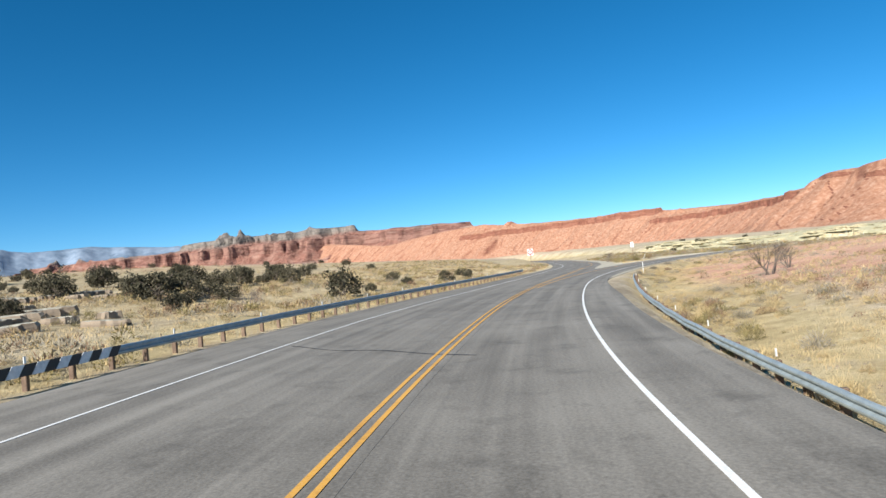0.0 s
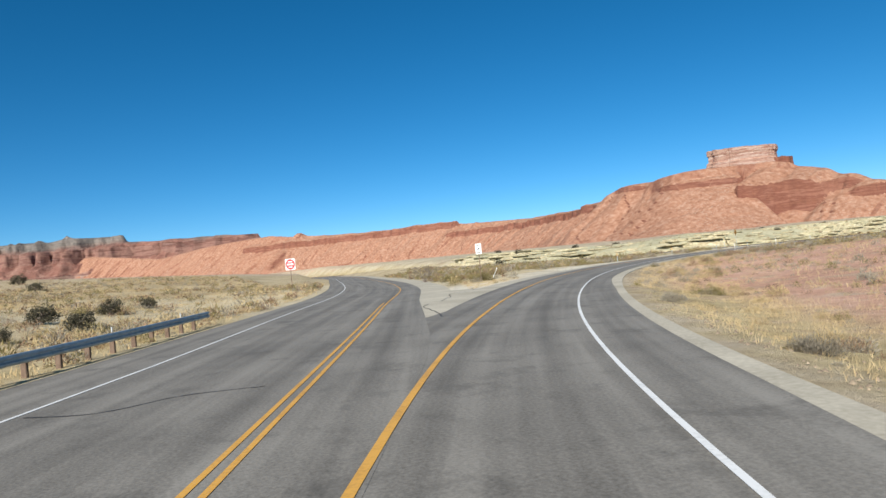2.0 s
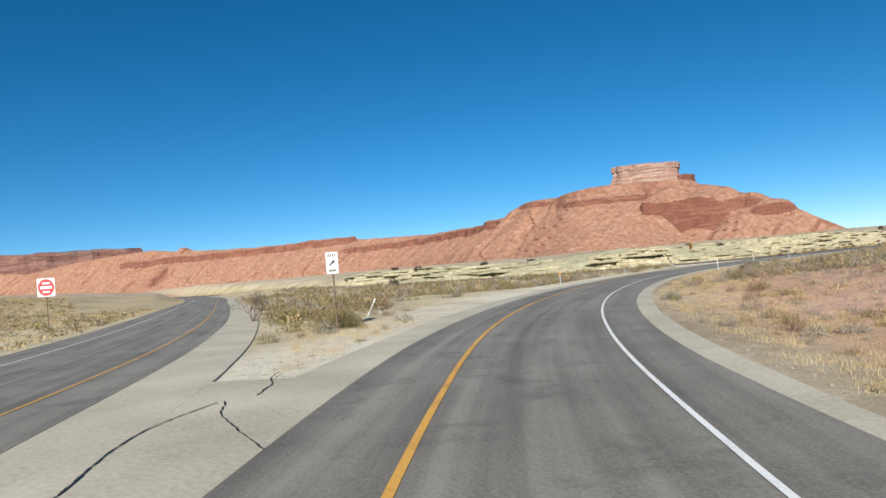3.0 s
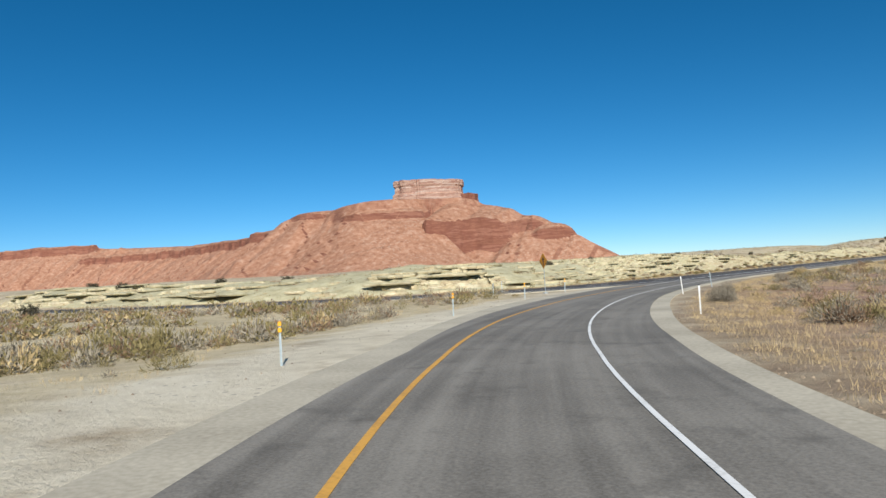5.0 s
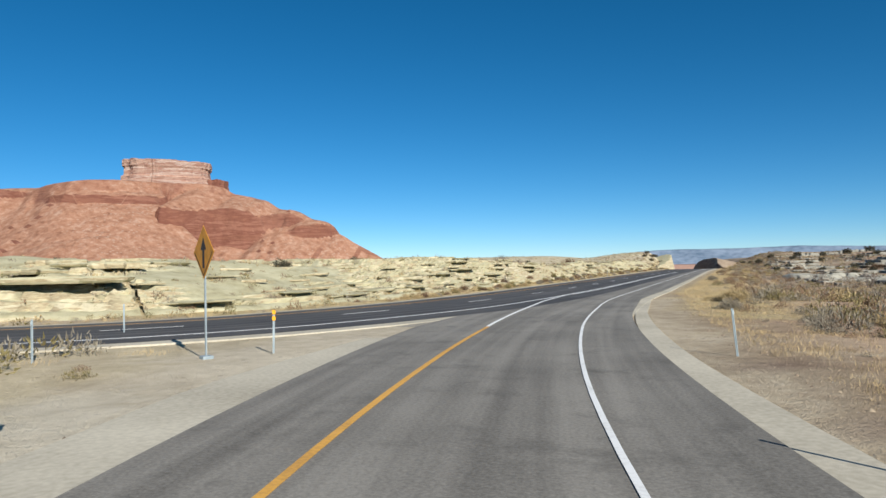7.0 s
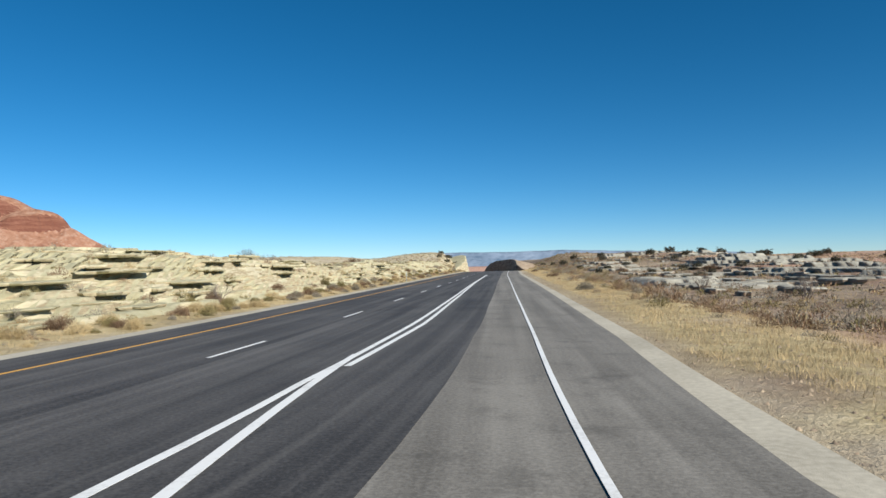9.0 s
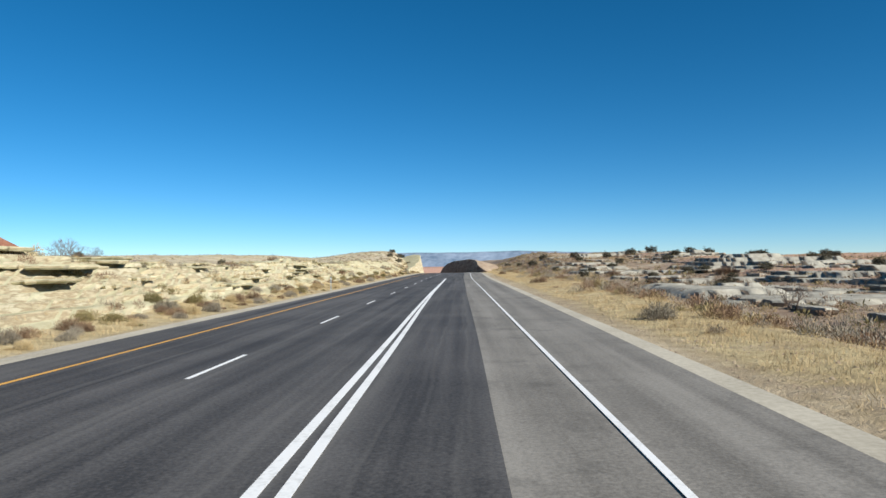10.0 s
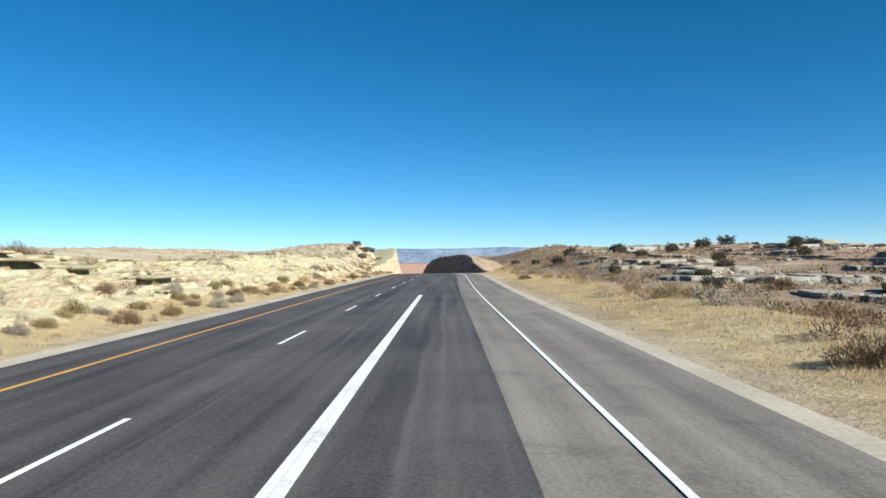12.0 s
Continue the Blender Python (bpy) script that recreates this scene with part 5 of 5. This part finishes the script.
def zones(x, y):
    """Chance per square metre of a shrub of each kind, its size, and of a grass tuft."""
    dr, orr, rr = nearest(x, y, RAMP)
    dm, om, rm = nearest(x, y, MAIN)
    dh, oh, rh = nearest(x, y, HWY)
    z, edge = ground_z(x, y)
    s = rr - S0
    patch = 0.35 + 1.3 * wave(x, y, 9, 2)
    clump = np.clip((0.6 * wave(x, y, 7, 2) + 0.4 * wave(x, y, 3, 4) - 0.38) * 6, 0, 1.6)
    clear = edge > 0.7
    flat = (orr < -9.2) & (oh > 6.5) & (s > 118) & (s < 226) & (y < -12) & (om > 5)
    hill = (orr > 5.6) & (s > -60) & (s < 166) & (dr < 110)
    brush = (orr > 5.8) & (s >= 166) & (dr < 110) & (oh > 10) & (y < 5)
    west = (oh < -7.6) & (y > -80)
    east = (oh > 10.2) & (y >= 0)
    south = (om < -9.5) & (orr < -11)
    nose = (orr < -6.5) & (om > 6) & (s > 112) & (s < 150) & (oh > 8)
    den = np.zeros_like(x)
    den = np.where(flat, 0.26 * fade(s, 122, 150) * clump * fade(-orr, 9.5, 14) * (1 - 0.5 * fade(s, 205, 222)), den)
    den = np.where(hill, knots(s, [(40, 1), (75, 0.4)]) * (0.16 * (1 - fade(edge, 10, 22)) + 0.06) * (0.3 + clump) * fade(edge, 0.2, 1.2), den)
    den = np.where(brush, 0.26 * (0.25 + clump) * (0.2 * fade(edge, 1.5, 2.5) + 0.8 * fade(edge, 3.0, 6.0)), den)
    den = np.where(hill | brush, den * (1 - 0.8 * fade(dr, 28, 60)) * (1 - fade(dr, 75, 105)), den)
    den = np.where(west, np.where(dh < 45, 0.085, 0.02 * (dh < 130)) * patch + 0.10 * (edge < 5), den)
    den = np.where(east, (1 - 0.7 * fade(oh, 60, 85)) * (1 - fade(oh, 90, 124)) * 0.09 * (0.25 + clump) * (0.25 * fade(edge, 1.5, 3.0) + 0.95 * fade(edge, 3.0, 5.5)) * (1 - 0.5 * fade(oh, 30, 50)), den)
    den = np.where(south, np.where(dm < 75, 0.02 + 0.07 * clump, 0.012 * patch), den)
    den = np.where(nose, 0.03 * patch, den)
    grass = np.where(flat, 0.04, 0.0)
    grass = np.where(hill, 1.9 * fade(wave(x, y, 4, 1), 0.2, 0.7) * (1 - fade(edge, 3, knots(s, [(40, 13), (75, 7)]))) + 0.10 * patch, grass)
    grass = np.where(brush, 1.2 * (1 - fade(edge, 3, 8)) + 0.08, grass)
    grass = np.where(west, 2.4 * (1 - fade(edge, 2.5, 5.5)) + 0.04 * (dh < 60), grass)
    grass = np.where(east, 2.4 * (1 - fade(edge, 3, 6.5)) + 0.14, grass)
    grass = np.where(south, 2.0 * (1 - fade(edge, 2, 5)) + 0.30 * patch * (dm < 70), grass)
    grass = np.where(nose, 0.4, grass)
    size = np.where(flat, 0.85, np.where(brush, 0.66, np.where(hill, 0.46, np.where(east, 0.62, np.where(south, 0.7, 0.42)))))
    mixk = np.where(flat, 0, np.where(brush, 1, np.where(hill, 2, np.where(east, 3, 4))))
    return den * clear, grass * (edge > 0.25), size, mixk, z, edge


MIX = np.array([(0.34, 0.36, 0.22, 0.08), (0.42, 0.20, 0.22, 0.16), (0.30, 0.20, 0.12, 0.38), (0.30, 0.14, 0.40, 0.16), (0.22, 0.26, 0.24, 0.28)])
AREAS = [(-70, -100, 45, 10), (-40, 0, -6, 230), (4, 0, 75, 230), (5, -120, 75, 5), (40, -172, 200, -95), (30, -260, 190, -138), (-110, -75, -20, 60), (-60, -150, 40, -85), (-130, 60, -40, 260), (-150, -330, 30, -120), (30, -330, 190, -260), (75, -140, 170, 0), (75, 0, 120, 230)]
CAND = []
for x0, y0, x1, y1 in AREAS:
    n = int((x1 - x0) * (y1 - y0) * 2.4)
    CAND.append(np.column_stack([x0 + (x1 - x0)*veg.random(n), y0 + (y1 - y0)*veg.random(n), veg.random(n) / 2.4]))
CAND = np.concatenate(CAND)
# a spot that two areas share is kept once
owner = np.zeros(len(CAND), int) - 1
for k, (x0, y0, x1, y1) in enumerate(AREAS):
    inside_k = (CAND[:, 0] >= x0) & (CAND[:, 0] < x1) & (CAND[:, 1] >= y0) & (CAND[:, 1] < y1)
    owner = np.where((owner < 0) & inside_k, k, owner)
born = np.concatenate([np.full(int((x1 - x0) * (y1 - y0) * 2.4), k) for k, (x0, y0, x1, y1) in enumerate(AREAS)])
CAND = CAND[owner == born]
den, grass_den, size, mixk, cz, cedge = zones(CAND[:, 0], CAND[:, 1])
cz = surface_z(CAND[:, 0], CAND[:, 1])
on_bank = (CAND[:, 1] > -75) & (CAND[:, 0] < 0)
cz[on_bank] = np.maximum(cz[on_bank], bank_z(CAND[on_bank, 0], CAND[on_bank, 1])[0] - 0.12)
is_shrub = CAND[:, 2] < den
is_grass = (~is_shrub) & (CAND[:, 2] - den < grass_den)

shrubs = CAND[is_shrub]
s_size = size[is_shrub] * (0.38 + 1.35 * veg.random(len(shrubs)) ** 2.0)
s_kind = np.array([int(np.searchsorted(np.cumsum(MIX[m]), veg.random() * 0.999)) for m in mixk[is_shrub]])
s_z = cz[is_shrub]
kind_names = list(KINDS)
d_ramp = nearest(shrubs[:, 0], shrubs[:, 1], RAMP)[0]
d_hwy = nearest(shrubs[:, 0], shrubs[:, 1], HWY)[0]
close = np.minimum(d_ramp, np.where(shrubs[:, 1] > -5, d_hwy - 4, 99))
close = np.where((shrubs[:, 1] < -140) & (close < 70), np.minimum(close, 16 + 0.2 * close), close)
order = np.argsort(close / (0.5 + s_size))
single = set(order[:300].tolist())
stuff = {k: ([], []) for k in kind_names}
masters = {}
for i in range(len(shrubs)):
    kind = kind_names[s_kind[i]]
    x, y, z, r = float(shrubs[i, 0]), float(shrubs[i, 1]), float(s_z[i]), float(s_size[i])
    turn, tall = veg.random() * 2*math.pi, 0.75 + 0.5*veg.random()
    if i in single:
        j = int(veg.integers(3))
        place = Matrix.Translation((x, y, z - 0.03)) @ Euler((0, 0, turn)).to_matrix().to_4x4()
        if (kind, j) not in masters:
            ob = tagged(new("shrub"), KINDS[kind], "shrub", group=kind + " shrubs")
            for name, me in zip(("foliage", "stem_cluster"), NEAR[kind, j]):
                new(name, me).parent = ob
            masters[kind, j] = ob
            ob.matrix_basis = place @ Matrix.Diagonal((r, r, r*tall, 1))
        else:
            ob = copy_thing(masters[kind, j], place)
            ob.scale = (r, r, r*tall)
    else:
        v, f = LOW[kind, 0 if close[i] < 12 else 1 if close[i] < 26 else 2][int(veg.integers(4))]
        c, s = math.cos(turn), math.sin(turn)
        w = np.column_stack([(v[:, 0]*c - v[:, 1]*s)*r + x, (v[:, 0]*s + v[:, 1]*c)*r + y, v[:, 2]*r*tall + z - 0.03])
        stuff[kind][0].append(w)
        stuff[kind][1].append(f)
for kind, (vs, fs) in stuff.items():
    if vs:
        start = np.concatenate([[0], np.cumsum([len(v) for v in vs])[:-1]])
        ob = new("scrub", fast_mesh("scrub", np.concatenate(vs), np.concatenate([f + o for f, o in zip(fs, start)]), [M[kind]], True))
        tagged(ob, "scattered low " + {"sage": "grey-green sagebrush", "olive": "olive rabbitbrush", "rust": "rust-brown dry brush", "gold": "straw-coloured dry bushes"}[kind] + " over the desert", "scrub", kind="stuff")

for x, y, rad, tall in ((-27.2, 111.0, 1.25, 2.5), (-28.6, 111.8, 0.9, 2.0), (-25.9, 110.4, 0.9, 1.9), (-23.5, 82.0, 0.8, 0.9), (30, 97, 1.6, 1.5), (27, 83, 1.5, 1.4), (36, 112, 1.8, 1.7), (22, 118, 1.4, 1.2)):
    big = copy_thing(masters["rust", 0], Matrix.Translation((x, y, max(height(x, y), float(bank_z(np.array([x]), np.array([y]))[0][0])) - 0.08)) @ Euler((0, 0, x)).to_matrix().to_4x4())
    tagged(big, "large brown desert bush on the bank", "shrub", group="large bushes")
    big.scale = (rad, rad, tall)

tuft_spots, tuft_z = CAND[is_grass], cz[is_grass]
TUFTS = [blades(34, 0.16, 0.60, 0.0055, 1.0) for _ in range(8)] + [blades(6, 0.18, 0.60, 0.02, 1.0) for _ in range(8)]
t_close = np.minimum(nearest(tuft_spots[:, 0], tuft_spots[:, 1], RAMP)[0], nearest(tuft_spots[:, 0], tuft_spots[:, 1], HWY)[0])
tv = []
for (x, y, _), z, near_by in zip(tuft_spots, tuft_z, t_close < 15):
    v = TUFTS[int(veg.integers(8)) + (0 if near_by else 8)][0]
    k, a = 0.5 + 0.9*veg.random(), veg.random()*6.28
    c, s = math.cos(a)*k, math.sin(a)*k
    tv.append(np.column_stack([v[:, 0]*c - v[:, 1]*s + x, v[:, 0]*s + v[:, 1]*c + y, v[:, 2]*k + z]))
n = sum(len(v) for v in tv) // 3
dry_grass = new("dry_grass", fast_mesh("dry_grass", np.concatenate(tv), np.arange(3*n).reshape(n, 3), [M["straw"]]))
tagged(dry_grass, "golden dry grass tufts along the verges", "grass", kind="stuff")


# ---- trees ----
def tube(points, radii, sides=7):
    v, f = [], []
    p = [Vector(q) for q in points]
    for i, q in enumerate(p):
        d = (p[min(i + 1, len(p) - 1)] - p[max(i - 1, 0)]).normalized()
        a = d.cross(Vector((0.3, 0.9, 0.2))).normalized()
        b = d.cross(a)
        for j in range(sides):
            w = 2*math.pi*j/sides
            v.append(tuple(q + (a*math.cos(w) + b*math.sin(w)) * radii[i]))
    for i in range(len(p) - 1):
        for j in range(sides):
            f.append((i*sides + j, i*sides + (j+1) % sides, (i+1)*sides + (j+1) % sides, (i+1)*sides + j))
    return v, f


def merge(pieces):
    v, f = [], []
    for a, b in pieces:
        o = len(v)
        v += list(a)
        f += [tuple(i + o for i in q) for q in b]
    return v, f


def juniper(seed, leaves=1300):
    """A wide juniper of about one metre's radius: twisted trunk with limbs, a ragged crown of small sprays."""
    r = np.random.default_rng(seed)
    ob = tagged(new("juniper"), "dark green juniper tree with twisted grey trunk in dry grass", "tree", group="junipers")
    limbs, ends = [], []
    limbs.append(tube([(0, 0, -0.1), (0.03, 0.02, 0.2), (-0.02, 0.05, 0.5), (0.03, 0, 0.8)], [0.09, 0.075, 0.06, 0.03]))
    for k in range(13):
        a, u = k * 0.8 + r.random(), 0.05 + 0.5*r.random()
        tip = (math.cos(a)*(0.5 + 0.4*r.random()), math.sin(a)*(0.5 + 0.4*r.random()), u + 0.2 + 0.5*r.random())
        limbs.append(tube([(0, 0, u), (tip[0]*0.5, tip[1]*0.5, (u + tip[2])/2 + 0.06), tip], [0.04, 0.028, 0.01], 5))
        ends.append(tip)
    for ring, (z, rad, count) in enumerate(((0.28, 0.62, 8), (0.55, 0.60, 8), (0.82, 0.40, 5), (1.0, 0.12, 2))):
        for k in range(count):
            a = 6.283 * (k + 0.5*ring) / count + r.normal(0, 0.15)
            ends.append((math.cos(a) * rad * (0.8 + 0.35*r.random()), math.sin(a) * rad * (0.8 + 0.35*r.random()), z * (0.85 + 0.3*r.random())))
    part("trunk", *limbs[0], M["bark"], ob)
    tv, tf = merge(limbs[1:])
    tagged(part("branchwork", tv, tf, M["bark"], ob), kind="stuff")
    e = np.array(ends)
    pick = r.integers(len(e), size=leaves)
    d = r.normal(size=(leaves, 3))
    d /= np.linalg.norm(d, axis=1)[:, None]
    c = e[pick] + d * (np.array([0.30, 0.30, 0.24]) * (0.35 + 0.65*r.random((leaves, 1))))
    c[:, 2] = np.maximum(c[:, 2], 0.12)
    v, f = leaf_cards(c, 0.064, 0.5, 2.4)
    new("crown", fast_mesh("crown", v, f, [M["juniper"]])).parent = ob
    return ob


JUNIPERS = [(62, -152, 1.0, 1.1), (55, -150, 0.8, 0.9), (48, -146.5, 1.2, 1.3), (70, -158, 1.1, 1.2), (40, -150, 1.4, 1.5), (30, -146, 1.2, 1.4), (52, -160, 1.5, 1.7), (20, -143, 1.0, 1.2), (84, -163, 1.0, 1.1), (94.0, -165.8, 2.2, 3.3), (98.5, -184.5, 3.0, 3.2), (92, -189, 2.0, 2.6), (70, -182, 2.4, 3.0), (62, -176, 2.0, 2.8), (50, -180, 2.4, 3.2), (78, -205, 2.6, 3.2), (96, -178, 1.6, 1.6), (92, -181, 1.8, 1.8), (100, -181, 1.2, 1.2), (82, -186, 2.0, 2.4), (75, -189, 2.2, 2.6), (66, -186, 2.0, 2.4), (88, -199, 2.2, 2.4), (110, -194, 1.4, 1.3), (117, -197, 1.4, 1.3), (106, -199, 1.8, 1.8), (123, -191, 1.0, 0.9), (94, -210, 2.2, 2.2), (60, -205, 2.8, 3.4), (40, -196, 2.6, 3.0), (86, -215, 2.6, 3.0),
            (30, -190, 2.2, 2.8), (20, -205, 2.8, 3.2), (110, -205, 2.2, 2.6), (100, -235, 3.0, 3.4), (72, -240, 3.0, 3.2), (46, -230, 2.8, 3.2), (8, -180, 2.0, 2.6), (-14, -190, 2.4, 2.8), (126, -196, 1.5, 1.8), (120, -188, 1.2, 1.5),
            (-29, 92, 0.6, 0.8), (-36, 130, 0.8, 0.9), (-20, 142, 0.9, 0.8), (-18, 205, 1.1, 1.2), (-21, 212, 1.0, 1.1), (-19.5, 222, 1.2, 1.3), (-17.5, 231, 1.1, 1.1), (-20, 238, 1.3, 1.3), (-18.2, 246, 1.0, 1.1), (-22, 228, 1.2, 1.2),
            (-48, 150, 0.9, 1.1), (-60, 120, 1.0, 1.2), (-62, 124, 0.8, 1.0), (-70, 90, 0.9, 1.2), (-72, 40, 1.0, 1.2),
            (16, 178, 1.8, 2.0), (20, 190, 1.6, 2.0), (27, 185, 1.8, 2.2), (33, 176, 1.6, 2.0), (40, 182, 2.0, 2.4), (47, 190, 2.2, 2.4), (52, 176, 1.8, 2.4), (60, 186, 2.0, 2.6), (70, 180, 2.2, 2.4), (24, 160, 1.3, 1.5), (30, 150, 1.4, 1.5), (38, 146, 1.3, 1.6), (44, 160, 1.6, 1.8),
            (18, 120, 1.2, 1.3), (26, 112, 1.2, 1.3), (36, 120, 1.4, 1.5), (48, 132, 1.5, 1.8), (58, 150, 1.6, 2.0), (66, 140, 1.6, 2.0), (56, 110, 1.3, 1.6), (70, 120, 1.5, 1.8), (46, 92, 1.2, 1.2), (60, 80, 1.2, 1.5), (34, 104, 1.2, 1.1), (72, 60, 1.3, 1.6), (52, 52, 1.1, 1.4), (25, 84, 1.3, 1.2), (29, 92, 1.6, 1.3), (22, 98, 1.0, 0.9), (33, 118, 1.5, 1.4), (21, 130, 1.2, 1.1), (26, 138, 1.5, 1.4), (17, 145, 1.2, 1.2), (40, 108, 1.4, 1.4), (54, 120, 1.5, 1.6), (80, 130, 1.8, 2.0), (90, 150, 2.0, 2.2), (85, 110, 1.7, 1.8), (100, 130, 2.0, 2.2), (96, 90, 1.7, 1.8), (110, 110, 2.0, 2.2), (76, 96, 1.4, 1.6), (64, 168, 1.8, 2.0), (78, 172, 2.0, 2.2), (88, 186, 2.0, 2.4), (50, 168, 1.6, 1.7), (14, 190, 1.2, 1.3), (12, 205, 1.3, 1.4),
            (-74, -16, 1.3, 1.5), (-40, -14, 1.2, 1.4), (-60, -4, 1.2, 1.5), (-90, -20, 1.4, 1.6), (-110, -30, 1.5, 1.8), (-58, -62.9, 1.2, 1.4), (-130, -28, 1.6, 1.8), (-28.3, -0.7, 1.0, 1.2), (-34, 22, 1.0, 1.3)]
JUNIPERS += [(float(x), float(y), float(q), float(q) * 1.1) for x, y, q in zip(15 + 105 * veg.random(26), -178 - 55 * veg.random(26), 0.5 + 0.9 * veg.random(26))]
JUNIPERS += [(float(x), float(y), float(q), float(q) * 1.15) for x, y, q in zip(-160 + 200 * veg.random(26), -340 + 175 * veg.random(26), 1.3 + 1.3 * veg.random(26))]
trees = [juniper(40 + k) for k in range(4)]
for k, (x, y, r, h) in enumerate(JUNIPERS):
    if x > 10 and y > 40:
        r, h = 0.75 * r, 0.72 * h
    m = Matrix.Translation((x, y, height(x, y))) @ Euler((0, 0, veg.random()*6.28)).to_matrix().to_4x4()
    if k < 4:
        trees[k].matrix_basis = m @ Matrix.Diagonal((r, r, h/1.2, 1))
    else:
        ob = copy_thing(trees[k % 4], m)
        ob.scale = (r, r, h/1.2)


def bare_tree(seed, h):
    """A leafless desert shrub-tree: forking tapered branches down to twigs."""
    r = np.random.default_rng(seed)
    pieces = []

    def grow(p, d, length, rad, depth):
        q = p + d*length*0.5 + Vector(r.normal(0, 0.04*length, 3))
        e = p + d*length
        pieces.append(tube([p, q, e], [rad, rad*0.8, rad*0.55], 5 if depth > 2 else 3))
        if depth:
            for _ in range(3 if depth > 1 else 4):
                nd = (d + Vector(r.normal(0, 0.5, 3)) + Vector((0, 0, 0.15))).normalized()
                grow(e, nd, length*(0.55 + 0.25*r.random()), rad*0.5, depth - 1)

    for k in range(6):
        grow(Vector((r.normal(0, 0.08), r.normal(0, 0.08), -0.1)), Vector((r.normal(0, 0.5), r.normal(0, 0.5), 1)).normalized(), h*0.38, 0.07, 4)
    v, f = merge(pieces)
    return v, f


def stand(x, y):
    return max(height(x, y), float(bank_z(np.array([x]), np.array([y]))[0][0])) - 0.05 if x < 0 < y + 60 else height(x, y)


bare_a = tagged(new("bare_tree"), "leafless grey desert tree with fine twigs on a bank", "tree", group="bare trees")
v, f = bare_tree(3, 2.6)
part("crown", v, f, M["twig"], bare_a)
bare_a.matrix_world = Matrix.Translation((-27.6, 60, stand(-27.6, 60)))
for x, y, k in ((-23.5, 56, 0.6), (-25.9, 66.2, 0.65), (-15, 24, 0.4), (122, -132, 1.1), (116.8, -127.3, 0.8), (20, -111.5, 0.9), (115, -172, 0.7), (24, 44, 0.8), (20, 58, 0.7)):
    ob = copy_thing(bare_a, Matrix.Translation((x, y, stand(x, y))) @ Euler((0, 0, x)).to_matrix().to_4x4())
    ob.scale = (k, k, k)


# ---- loose earth along the verges ----
n = 26000
spots = []
for curve, side, lo, hi, out, reach, share in ((RAMP, 1, S0 - 10, S0 + 262, 5.2, 7.0, 0.5), (HWY, 1, H0 - 4, H0 + 130, 8.3, 9.0, 0.3), (RAMP, -1, S0 + 112, S0 + 215, 6.5, 5.0, 0.02)):
    c, t, nr, s = curve
    m = int(n * share)
    run, off = lo + (hi - lo) * veg.random(m), side * (out + reach * veg.random(m) ** 1.4)
    spots.append(np.column_stack([np.interp(run, s, c[:, 0]) + np.interp(run, s, nr[:, 0]) * off, np.interp(run, s, c[:, 1]) + np.interp(run, s, nr[:, 1]) * off]))
spots = np.concatenate(spots)
m = len(spots)
rad = 0.015 + 0.055 * veg.random(m) ** 3
ring = veg.random((m, 5)) * 0.5 + 0.75
ang = np.linspace(0, 2*math.pi, 5, endpoint=False)[None, :] + veg.random((m, 1)) * 6.28
sz = surface_z(spots[:, 0], spots[:, 1])
base = np.stack([spots[:, :1] + np.cos(ang) * ring * rad[:, None], spots[:, 1:] + np.sin(ang) * ring * rad[:, None], np.repeat(sz[:, None] - 0.015, 5, 1)], -1)
top = np.column_stack([spots + veg.normal(0, 0.3, (m, 2)) * rad[:, None], sz + rad * (0.5 + 0.5 * veg.random(m))])
v = np.concatenate([base, top[:, None, :]], 1).reshape(-1, 3)
f = np.concatenate([np.stack([np.arange(m) * 6 + i, np.arange(m) * 6 + (i + 1) % 5, np.arange(m) * 6 + 5], 1) for i in range(5)])
clods = new("loose_earth", fast_mesh("loose_earth", v, f, [M["clod"]]))
tagged(clods, "small brown clods and stones along the verges", "stones", kind="stuff")
